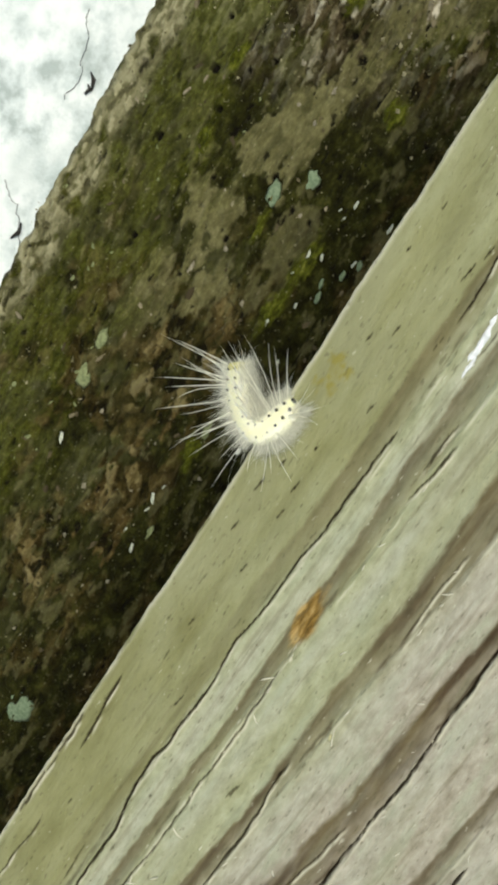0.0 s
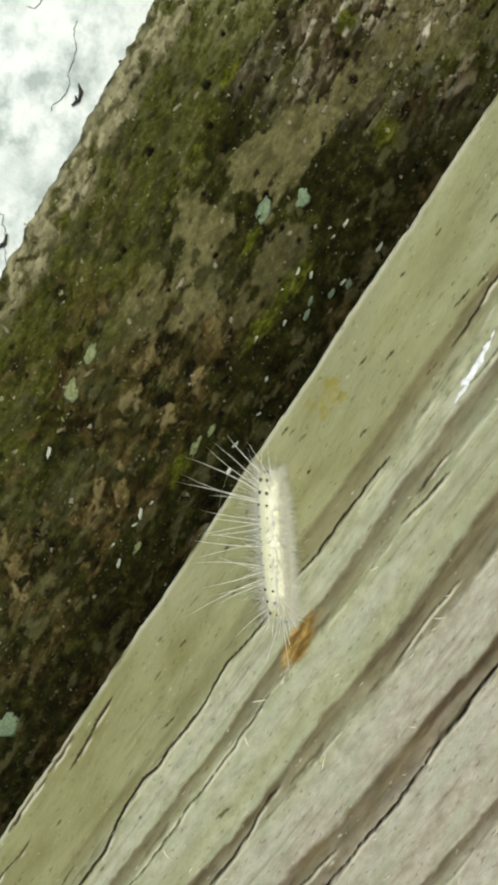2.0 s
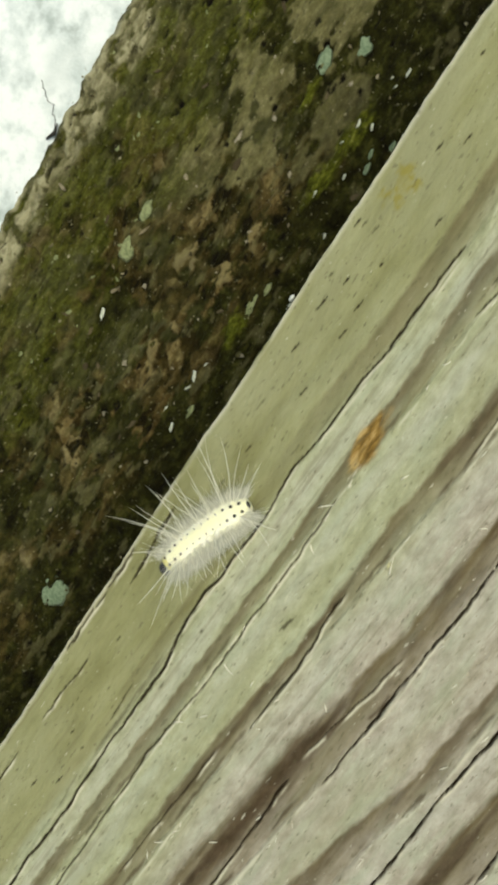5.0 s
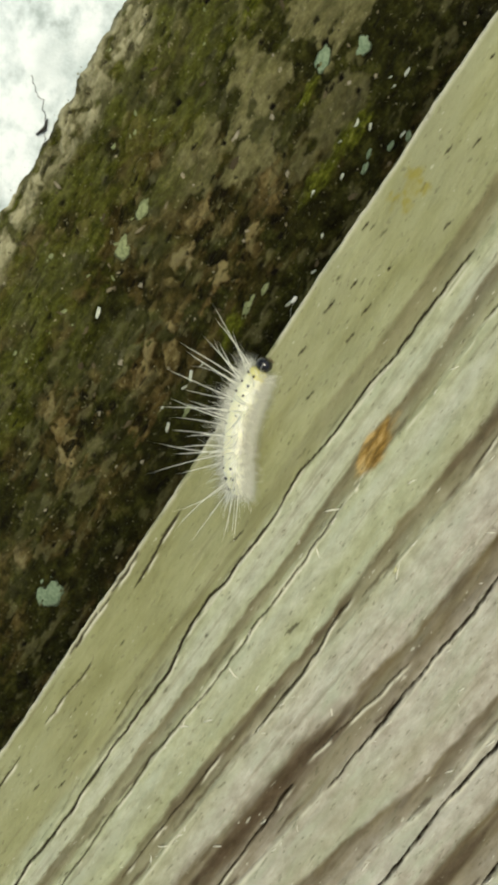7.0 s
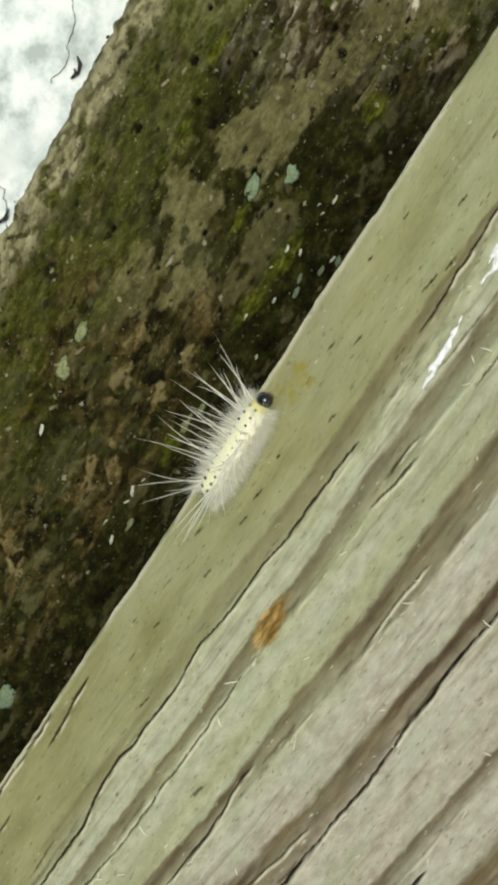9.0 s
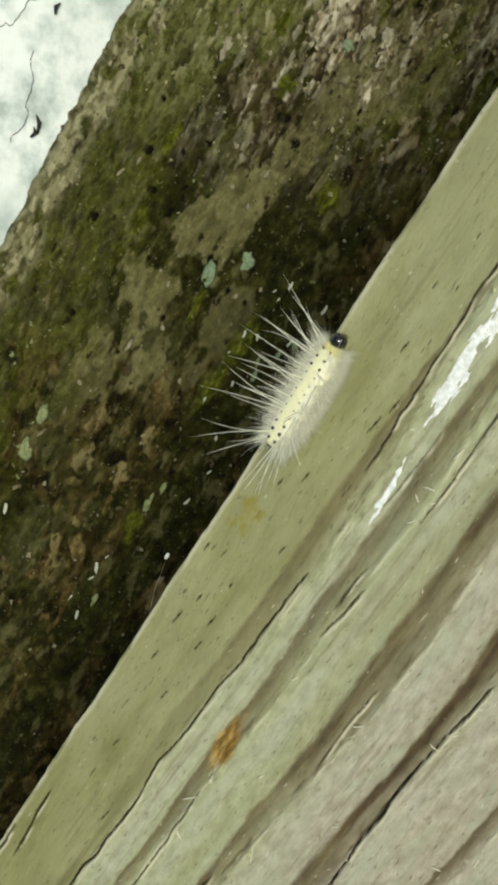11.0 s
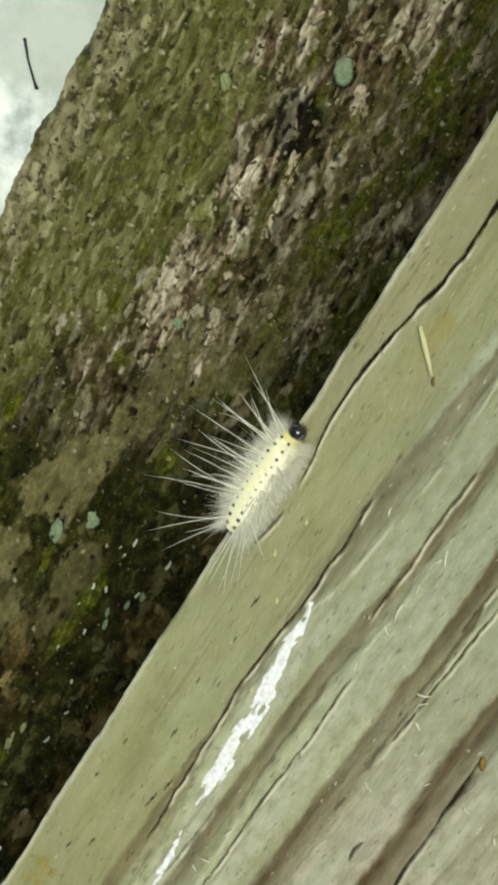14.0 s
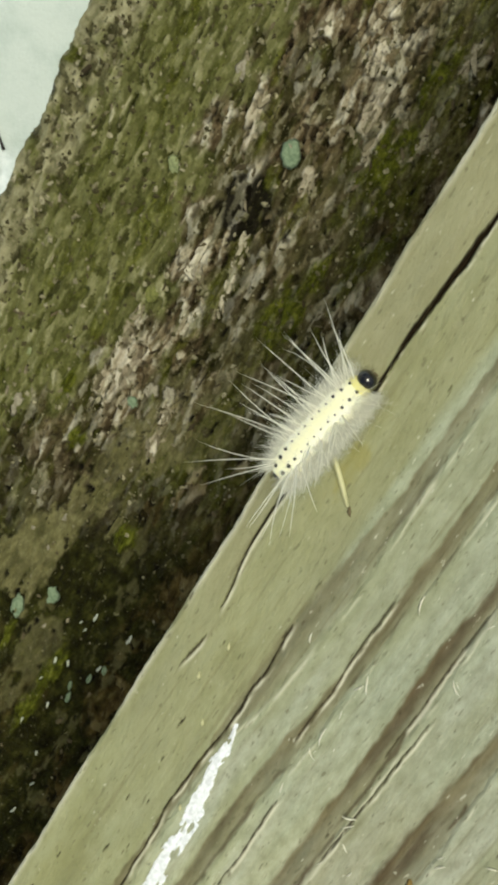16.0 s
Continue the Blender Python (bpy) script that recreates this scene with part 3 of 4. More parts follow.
def build_board():
    xs = np.concatenate([along(-700, -125, 25), along(-115, 215, 0.34), along(225, 900, 25)])
    top = np.concatenate([along(-139, -86, 3), along(-84, -0.9, 0.17), [-0.55, -0.25]])
    side = np.array([(0.0, -0.35), (0.12, -1.0), (0.05, -2.2), (-0.4, -7), (-0.6, -20), (-1.0, -27.5), (-2.5, -29.5),
                     (-60, -30), (-138, -30), (-139.6, -28), (-140, -15), (-139.8, -2)])
    x, y = np.meshgrid(xs, np.concatenate([top, side[:, 0]]), indexing="ij")
    base = np.broadcast_to(np.concatenate([np.zeros(len(top)), side[:, 1]]), x.shape)
    z, stains_and_shading = board_relief(x, np.clip(y, -139, 0))
    keep = np.concatenate([np.ones(len(top)), np.zeros(len(side))])
    keep[-1], keep[len(top):len(top) + 2] = 0.5, (1.0, 0.6)
    rounding = np.concatenate([-0.18 * np.clip(1 + top / 0.9, 0, 1) ** 2, np.zeros(len(side))])
    edge = 0.5 * (fbm(x, x * 0, 9, 1, 3, 44) - 0.5) + 0.25 * (fbm(x, x * 0, 1.6, 1, 2, 45) - 0.5)
    near = np.clip(1 + y / 3.0, 0, 1) * (base > -12)
    stains_and_shading["algae"] = stains_and_shading["algae"] * keep + (1 - keep) * 0.9
    # bright line of the lit board edge, painted into the colour
    stains_and_shading["fray_and_highlight"] = np.maximum(stains_and_shading["fray_and_highlight"], 0.7 * ramp(y, -0.75, -0.3) * (base > -1.5) * ramp(fbm(x, y, 12, 2, 3, 46), 0.25, 0.5))
    for key in ("groove", "crack", "ochre", "yellow", "fray_and_highlight", "dark", "crown", "lines", "mint"):
        stains_and_shading[key] = stains_and_shading[key] * (keep > 0.4)
    grid = np.stack([x, y + edge * near, base + z * keep + rounding], -1) * MM
    body = section_mesh("plank", grid, BOARD, stains_and_shading)
    board = thing("weathered_board", "weathered grey-green wooden board with raised grain and cracks", "board")
    part("plank", body, board)
    return board


board = build_board()


def crust(length, width, seed, height=0.35, ragged=0.5):
    """A thin ragged crust, long in x, in millimetres about its own middle."""
    rng = np.random.default_rng(seed)
    n, rings = 44, 4
    verts, faces = [], []
    lobes = 1 + ragged * (fbm(np.cos(np.linspace(0, 2 * np.pi, n, endpoint=False)) * 1.9 + 40, np.sin(np.linspace(0, 2 * np.pi, n, endpoint=False)) * 1.9 + 40, 1, 1, 3, seed) - 0.5) * 2
    for r in range(rings):
        f = 1 - r / rings
        for k in range(n):
            a = 2 * math.pi * k / n
            u = f * lobes[k]
            lift = (0.0 if r == 0 else height * (0.45 + 0.55 * (1 - f)) * rng.uniform(0.65, 1.25)) - (0.25 if r == 0 else 0)
            verts.append((0.5 * length * u * math.cos(a), 0.5 * width * u * math.sin(a), lift))
    verts.append((0, 0, height * rng.uniform(0.7, 1.2)))
    for r in range(rings - 1):
        for k in range(n):
            faces.append((r * n + k, r * n + (k + 1) % n, (r + 1) * n + (k + 1) % n, (r + 1) * n + k))
    for k in range(n):
        faces.append(((rings - 1) * n + k, (rings - 1) * n + (k + 1) % n, rings * n))
    faces.append(tuple(range(n))[::-1])
    return np.array(verts) * MM, faces


def board_z(x, y):
    return float(board_relief(np.array([[float(x)]]), np.array([[float(y)]]))[0][0, 0])


def crust_part(name, parent, x, y, z, length, width, turn, mat, seed, label="", height=0.35, ragged=0.5):
    v, f = crust(length, width, seed, height, ragged)
    return part(name, mesh_from(name, v, f, mat), parent, label, pose(x * MM, y * MM, z * MM, 0, 0, turn))


def white_smear(ends, middle, width, label, seed):
    """A thin streaky crust dried along the grain, torn into fibres at its rim. middle and width run along x."""
    xs, ys = along(ends[0], ends[1], 0.2), along(-23, -13, 0.14)
    x, y = np.meshgrid(xs, ys, indexing="ij")
    d = np.abs(y - middle(x)) / width(x)
    body = 1.2 - d**2 - 3.0 * (fbm(x - 1.6 * y, y, 3.0, 0.8, 4, seed) - 0.4) - 1.2 * (fbm(x + 1.3 * y, y, 1.4, 0.6, 2, seed + 1) - 0.45)
    body = body - 0.5 * ramp(fbm(x, y, 7, 1.2, 3, seed + 2), 0.55, 0.7)
    z = board_relief(x, y)[0] - 0.03 + 0.2 * ramp(body, 0, 0.9)
    index = np.arange(x.size).reshape(x.shape)
    kept = (body[:-1, :-1] > 0) & (body[1:, :-1] > 0) & (body[1:, 1:] > 0) & (body[:-1, 1:] > 0)
    quads = np.stack([index[:-1, :-1], index[1:, :-1], index[1:, 1:], index[:-1, 1:]], -1)[kept]
    used, inverse = np.unique(quads, return_inverse=True)
    top = np.stack([x, y, z], -1).reshape(-1, 3)[used]
    inverse = inverse.reshape(-1, 4)
    verts = np.concatenate([top, top - (0, 0, 0.25)]) * MM
    faces = inverse.tolist() + (inverse[:, ::-1] + len(top)).tolist()
    edges = {(a, b) for q in inverse.tolist() for a, b in zip(q, q[1:] + q[:1])}
    faces += [(b, a, a + len(top), b + len(top)) for a, b in edges if (b, a) not in edges]
    part("white_crust", mesh_from("white_crust", verts, faces, WHITE_CRUST), board, label)


white_smear((70, 111), line((70, -18.6), (80, -18.3), (92, -17.5), (104, -16.2), (111, -15.4)), line((71, 0.3), (74, 1.1), (82, 1.6), (92, 1.5), (99, 1.15), (105, 0.85), (108.5, 0.45), (111, 0.1)), "dried white streaky dropping", 205)
white_smear((52, 66), line((52, -20.6), (58, -20.0), (66, -19.0)), line((53, 0.3), (56, 0.9), (60, 0.8), (63.5, 0.45), (65, 0.1)), "short dried white streak", 215)



FIBRES = []
rng = np.random.default_rng(61)
for k in range(6):
    length = rng.uniform(0.9, 2.2)
    curl = rng.normal(0, 0.35)
    FIBRES.append(mesh_from("wood_fibre", *rod([(0, 0, 0), (0.4 * length, curl * 0.4, 0.25), (0.75 * length, curl, 0.4), (length, curl * 1.7, 0.3)], [0.08, 0.12, 0.1, 0.02], 5), FIBRE))
for k in range(170):
    centre = GROOVES[1 + k % 5][0]
    x = rng.uniform(-88, 150)
    y = float(centre(x)) - rng.uniform(0.3, 1.2) if k % 4 else rng.uniform(-66, -16)
    if -2 < x < 16 and -26 < y < -19:
        continue
    s = rng.uniform(0.4, 1.2)
    part("wood_fibre", FIBRES[k % 6], board, "", pose(x * MM, y * MM, (board_z(x, y) + 0.03) * MM, 0, 0, rng.normal(0, 28) + 180 * (k % 2))).scale = (s, s, s)


# ---- the mossy timber ----
def timber_top(x, y):
    return -75.0 - 0.04 * np.clip(x, -160, 230) + 0.12 * np.clip(y - 40, -45, 50)


PLATES = [(118, 43.5, 17, 6.5, 6), (126, 46, 10, 3.6, 8), (113, 46, 8, 4, 0), (145, 33, 15, 2.6, 6), (152, 35, 8, 2.2, 8), (189, 25.5, 13, 4.2, 6), (183, 22, 9, 2.6, 2),
          (176, 45, 12, 3.2, 6), (109, 29.8, 13, 3.0, 8), (197, 30, 10, 3, 8), (190, 14, 9, 2.6, 4), (207, 14, 9, 3, 0), (198, 42, 10, 2.6, 0), (171, 30, 6, 2.6, 6)]
BLOTCHES = [(20, 32, 11, 3.6), (28, 33, 7, 3), (92, 22.5, 6, 2.6), (5, 30, 10, 4), (-20, 34, 12, 5), (-34, 27, 9, 3), (12, 40, 9, 3.5), (-50, 40, 14, 6), (104, 18, 8, 3), (120, 24, 12, 4)]
CUSHIONS = [(47, 37, 5, 2.2), (84, 24.3, 4.6, 3.0), (145, 20.1, 9.5, 5.2), (180, 17.4, 13, 5.2), (157, 18.5, 7, 2.6), (202, 18.6, 9, 3.2), (56.6, 57.5, 7, 1.8), (-5, 21.6, 7, 2.6), (46, 23.5, 8, 2.6), (33, 23.8, 7, 2.4), (75, 60, 6, 1.6), (98, 44.5, 5, 2), (108, 52, 5, 2)]
HOLES = [(58.2, 39.4, 1.2), (40.9, 41.6, 1.1), (89.2, 37, 1.3), (92.7, 41.1, 0.9), (71, 63, 1.2), (82, 66, 1.0), (52, 66, 1.3), (30, 60, 1.2), (96, 60, 1.1), (64, 58, 0.9)]


def timber_relief(x, y):
    """Relief in millimetres, staining and painted recess shade of the timber's top, on arrays of x and y."""
    rough = fbm(x, y, 4, 3, 4, 301)
    lumps = fbm(x, y, 22, 12, 3, 302)
    late = ramp(x + 24 * (fbm(x, y, 40, 25, 2, 304) - 0.5), 70, 116)
    ragged = fbm(x, y, 9, 4, 4, 342) - 0.5
    jag = fbm(x, y, 3.2, 1.2, 3, 352) - 0.35
    xw = x + 4.0 * (fbm(x, y, 6, 4, 3, 360) - 0.5)
    yw = y + 2.2 * (fbm(x, y, 6, 4, 3, 361) - 0.5) - 0.08 * x
    _, rift_big, lift_big, shade_big = cells(xw, yw, 8.5, 2.1, 11)
    _, rift_small, lift_small, shade_small = cells(xw, yw, 3.2, 1.0, 12)
    far_lump, rift_lump, lift_lump, shade_lump = cells(x + 2.2 * (xw - x), y + 2.2 * (yw - y), 5.2, 3.4, 13)
    # a greenish film of algae away from the board, torn bark towards it
    border = np.interp(x, (90, 105, 120, 132, 152, 174, 195, 240), (60, 52, 52, 42, 46, 51, 45, 44))
    away = ramp(y - border + 22 * ragged, -2.5, 2.5)
    film = away * (0.3 + 0.28 * ramp(x + 40 * ragged, 55, 105) + 0.42 * late)
    film = np.maximum(film, (0.2 * ramp(y, 26, 36) + 0.15 * late) * ramp(fbm(x, y, 14, 6, 4, 343), 0.5, 0.56))
    bark = late * (1 - away) * (0.7 + 0.3 * ramp(y, 12, 26)) * (0.3 + 0.7 * ramp(fbm(x, y, 12, 4, 4, 308), 0.42, 0.55)) * (0.6 + 0.4 * np.maximum(ramp(y + 14 * ragged, 22, 31), ramp(x, 184, 200))) * (1 - 0.5 * ramp(1.3 - ((x - 141) / 17) ** 2 - ((y - 29) / 8) ** 2 - 2 * jag, 0, 0.8))
    middle = np.interp(x, (0, 10, 33, 48, 65, 83, 98, 111, 125), (50, 49, 45.5, 47, 45, 38, 32.5, 26, 22))
    bare = ramp(6.0 - np.abs(y - middle) + 24 * ragged + 5 * jag, -0.4, 1.4) * ramp(x, 4, 24) * (1 - 0.7 * ramp(x, 112, 128))
    bare = np.maximum(bare, 0.55 * ramp(1.2 - ((x - 45) / 11) ** 2 - ((y - 28) / 4) ** 2 + 5 * ragged + 1.5 * jag, -0.2, 0.3))
    bare = bare * (0.55 + 0.4 * ramp(fbm(x, y, 5, 2.2, 4, 320), 0.36, 0.56))
    bare = np.maximum(bare, 0.4 * (1 - late) * ramp(fbm(x, y, 6, 2.2, 4, 341), 0.62, 0.7))
    brown = 0.65 * ramp(60 - x + 30 * (fbm(x, y, 25, 15, 3, 309) - 0.5), 0, 45) * ramp(fbm(x, y, 9, 6, 4, 310), 0.44, 0.6) * ramp(y + 14 * ragged, 16, 30)
    for bx, by, length, width in BLOTCHES:
        brown = np.maximum(brown, 0.95 * ramp(1.2 - ((x - bx) / length) ** 2 - ((y - by) / width) ** 2 - 4.0 * jag, -0.1, 0.5))
    brown = np.maximum(brown, 0.8 * (1 - ramp(y + 10 * ragged, 9, 15)) * ramp(fbm(x, y, 8, 4, 3, 311), 0.35, 0.55))
    film = film * (1 - 0.7 * brown * (1 - late))
    # loose flakes stand proud of one another in the torn part, rotten lumps in the brown part
    torn = np.clip(bark + 0.4 * film * late, 0, 1)
    z = 2.4 * (lumps - 0.5) + 0.9 * (rough - 0.5) + 0.5 * (fbm(x, y, 2.8, 1.0, 3, 340) - 0.5)
    z = z + torn * (2.4 * lift_big + 1.5 * lift_small) + (1 - torn) * 0.5 * lift_small
    z = z + brown * (1 - late) * (1.0 * (0.5 - far_lump**2) + 0.9 * lift_lump)
    z = z + 0.4 * bare * (1 - late)
    shade = torn * (0.5 * shade_big + 0.5 * shade_small) + (1 - torn) * (brown * shade_lump + (1 - brown) * shade_small)
    shade = np.clip(0.5 + (0.8 + 0.9 * np.maximum(late * (1 - 0.65 * film), brown)) * (shade - 0.5), 0, 1)
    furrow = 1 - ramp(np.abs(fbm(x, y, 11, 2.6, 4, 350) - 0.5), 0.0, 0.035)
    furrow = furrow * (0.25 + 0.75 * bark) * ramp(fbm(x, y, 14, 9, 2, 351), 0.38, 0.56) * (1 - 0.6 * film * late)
    plate = np.zeros_like(x)
    for px, py, length, width, turn in PLATES:
        c, sn = math.cos(radians(turn)), math.sin(radians(turn))
        u, w = (x - px) * c + (y - py) * sn, (y - py) * c - (x - px) * sn
        plate = np.maximum(plate, ramp(1.5 - (2 * u / length) ** 2 - (2 * w / width) ** 2 - 3.0 * jag, 0.2, 0.5))
    plate = plate * (0.35 + 0.65 * ramp(shade_small, 0.3, 0.5))
    z, furrow = z + 0.9 * plate * fbm(x, y, 3, 1, 2, 353), furrow * (1 - 0.7 * plate)
    pit_dark = ramp(fbm(x, y, 3.4, 1.2, 3, 305), 0.74, 0.8) * (1 - 0.85 * film)
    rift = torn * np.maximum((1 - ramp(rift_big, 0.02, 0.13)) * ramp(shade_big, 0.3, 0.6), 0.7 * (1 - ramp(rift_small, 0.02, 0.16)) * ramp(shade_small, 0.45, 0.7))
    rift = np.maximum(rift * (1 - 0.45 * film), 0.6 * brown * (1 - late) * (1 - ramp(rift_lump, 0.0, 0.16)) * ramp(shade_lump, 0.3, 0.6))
    z = z - 0.8 * pit_dark - 1.5 * furrow - 0.7 * rift
    # shade of furrows and rifts goes into the colour mask too
    pit_dark = np.maximum(pit_dark, np.maximum(0.85 * furrow, 0.8 * rift))
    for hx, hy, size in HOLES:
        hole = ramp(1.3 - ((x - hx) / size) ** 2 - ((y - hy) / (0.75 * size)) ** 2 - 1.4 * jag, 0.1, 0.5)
        pit_dark, z = np.maximum(pit_dark, hole), z - 1.2 * hole
    moss = 0.4 * ramp(fbm(x, y, 13, 4, 4, 314), 0.6, 0.7) * ramp(y, 40, 56)
    moss = np.maximum(moss, 0.45 * (1 - 0.6 * late) * ramp(y + 26 * ragged, 50, 57) * ramp(fbm(x, y, 7, 3.4, 4, 316), 0.34, 0.54))
    moss = np.maximum(moss, 0.5 * late * (1 - ramp(y + 20 * ragged, 20, 27)) * ramp(fbm(x, y, 10, 3, 4, 317), 0.42, 0.56))
    moss = np.maximum(moss, 0.6 * late * ramp(fbm(x, y, 15, 3.5, 4, 315), 0.62, 0.68))
    for mx, my, length, width in CUSHIONS:
        cushion = ramp(1.25 - ((x - mx) / length) ** 2 - ((y - my) / width) ** 2 - 2.2 * jag, 0, 0.8)
        moss, pit_dark, z = np.maximum(moss, cushion), pit_dark * (1 - 0.75 * cushion), z + 0.7 * cushion
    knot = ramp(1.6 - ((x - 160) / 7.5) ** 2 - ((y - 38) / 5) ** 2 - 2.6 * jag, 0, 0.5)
    pit_dark = np.maximum(pit_dark, 0.95 * knot * (1 - 0.6 * ramp(shade_small, 0.65, 0.8)))
    z = z - 1.2 * knot
    plate = plate * (1 - knot)
    return z, dict(film=film, bark=bark, bare=bare, plate=plate, brown=brown, moss=np.clip(moss, 0, 1), pit_dark=pit_dark, shade=shade)


CHIP_PLACES = [(60.1, 23.3), (58.9, 21.6), (62.8, 21.0), (47.7, 23.7), (49.2, 21.2), (42.9, 24.5), (51.6, 14.3), (62.5, 11.7), (37.0, 20.2), (23.6, 16.5), (15.9, 13.5), (6.9, 14.0), (9.7, 2.3), (30.4, 23.4), (-20.2, 23.7), (-23.4, 23.4), (-16.2, 22.9), (-30.4, 25.1), (-33.6, 21.5), (-20.1, 50.0)]
EDGE = 82.0


def build_timber():
    xs = np.concatenate([along(-700, -200, 25), along(-190, -120, 2.5), along(-117, 226, 0.32), along(229, 245, 2.5), along(255, 900, 25)])
    top = np.concatenate([along(-138, -6, 6), along(-2, EDGE - 2, 0.34), [EDGE - 1.2, EDGE - 0.5]])
    side = np.array([(EDGE, -0.8), (EDGE + 0.6, -2.0), (EDGE + 0.9, -3.4), (EDGE + 1.0, -5), (EDGE + 0.8, -8), (EDGE + 0.4, -14), (EDGE + 0.2, -30), (EDGE, -52),
                     (EDGE - 1, 0), (-136, 0), (-139, -40), (-140, -20)])
    x, y = np.meshgrid(xs, np.concatenate([top, side[:, 0]]), indexing="ij")
    inner = np.clip(x, -190, 240)
    drop = np.broadcast_to(np.concatenate([np.zeros(len(top)), side[:, 1]]), x.shape)
    z, stains_and_shading = timber_relief(x, np.clip(y, -138, EDGE))
    keep = np.concatenate([np.ones(len(top)), np.ones(5), np.linspace(0.8, 0, len(side) - 5)])
    wave = 2.6 * (fbm(x, x * 0, 26, 1, 4, 330) - 0.5) + 2.4 * (fbm(x, drop, 3.6, 2.5, 3, 331) - 0.5)
    near = np.clip((y - EDGE + 9) / 9, 0, 1)
    yy = y + (0.018 * inner + wave) * near
    zz = timber_top(inner, y) + z * keep + drop - 1.6 * np.clip((y - EDGE + 3) / 3, 0, 1) ** 2
    zz[:, -4:-2] = GROUND_Z
    zz[:, len(top) + 7] = GROUND_Z + 4
    stains_and_shading["rim"] = ramp(y + 5 * (fbm(x, y, 9, 4, 3, 332) - 0.5), EDGE - 9.5, EDGE - 6.5) * ramp(fbm(x, y, 4, 2.5, 3, 333), 0.32, 0.46)
    stains_and_shading["moss"] = stains_and_shading["moss"] * (1 - 0.6 * stains_and_shading["rim"])
    stains_and_shading["pit_dark"] = np.maximum(stains_and_shading["pit_dark"], 0.35 * stains_and_shading["rim"] * ramp(fbm(x, y, 2.6, 1.4, 3, 334), 0.62, 0.74))
    me = section_mesh("log_body", np.stack([x, yy, zz], -1) * MM, TIMBER, stains_and_shading)
    timber = thing("mossy_timber", "dark wet rotting timber, gaps shaded in its colour, covered in moss, bark and lichen", "timber")
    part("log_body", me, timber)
    return timber


timber = build_timber()


def timber_z(x, y):
    return float(timber_top(x, y) + timber_relief(np.array([[float(x)]]), np.array([[float(y)]]))[0][0, 0])


for k, (x, y, size, wide, turn, mat, label) in enumerate([
        (62.2, 32.4, 4.8, 3.6, 30, TEAL, "round blue-green lichen rosette"), (55, 37.8, 6.5, 2.8, 10, TEAL, "long blue-green lichen patch"),
        (-4, 53, 6.5, 3.8, 12, OLIVE, "grey-green lichen patch"), (5.5, 53.6, 5, 2.4, 5, OLIVE, "small grey-green lichen patch"),
        (-86, 23.5, 8.2, 7.6, 0, TEAL, "blue-green lichen rosette"), (134.5, 46, 4.2, 3.2, 20, GOLD, "yellow-green lichen rosette"), (144, 40, 4.2, 2.6, 15, GREY, "ragged grey lichen patch"),
        (174, 35.4, 6, 4, 25, TEAL, "pale blue-green lichen patch"), (116, 36, 4.2, 3, 0, GREY, "ragged grey lichen patch"),
        (118, 32, 3.8, 2.6, 30, GREY, "ragged grey lichen patch"), (112, 38, 3, 2.2, 60, TEAL, "small blue-green lichen patch"),
        (0.5, 21.6, 8, 1.8, 8, OLIVE, "narrow green lichen streak"), (6, 20.5, 4, 1.3, 0, OLIVE, "narrow green lichen streak"),
        (52, 13, 2.4, 1.2, 20, TEAL, "small pale lichen speck"),
        (48, 15, 3, 1.0, 5, TEAL, "small pale lichen streak"), (41, 17, 3.2, 1.1, 8, TEAL, "small pale lichen streak"),
        (44, 18, 2.6, 0.9, 14, TEAL, "small pale lichen streak"), (-28, 20, 4, 1.4, 0, OLIVE, "narrow green lichen streak"),
        (183, 52, 4, 2.6, 10, GREY, "ragged grey lichen patch"), (160, 55, 4, 2.4, 40, OLIVE, "grey-green lichen patch"),
        (98, 60, 5, 2.4, 10, GREY, "ragged grey lichen patch"), (30, 45, 4, 2, 0, GREY, "ragged grey lichen patch")]):
    top = max(timber_z(x + a * size, y + b * wide) for a, b in ((0, 0), (0.3, 0), (-0.3, 0), (0, 0.3), (0, -0.3), (0.25, 0.25), (-0.25, -0.25)))
    crust_part("lichen_patch", timber, x, y, 0.5 * (top + timber_z(x, y)) - 0.02, 1.05 * size, 1.12 * wide, turn, mat, 400 + k, label, 0.2, 0.6 if mat is GREY else 0.32)


def plate_mesh(length, width, seed):
    """A thin flake of bark, torn and angular, in metres."""
    rng = np.random.default_rng(seed)
    m = int(rng.integers(6, 10))
    angles = np.sort(rng.uniform(0, 2 * np.pi, m)) + np.linspace(0, 2 * np.pi, m, endpoint=False)
    angles = np.sort(angles % (2 * np.pi))
    reach = rng.uniform(0.5, 1.15, m)
    ring = [(0.5 * length * q * math.cos(a), 0.5 * width * q * math.sin(a)) for a, q in zip(angles, reach)]
    verts = [(a * MM, b * MM, -0.4 * MM) for a, b in ring] + [(a * 0.95 * MM, b * 0.9 * MM, rng.uniform(0.0, 0.3) * MM) for a, b in ring]
    verts += [(0.15 * length * rng.normal(0, 1) * MM, 0, 0.25 * MM)]
    faces = [(k, (k + 1) % m, m + (k + 1) % m, m + k) for k in range(m)] + [(m + k, m + (k + 1) % m, 2 * m) for k in range(m)]
    return verts, faces


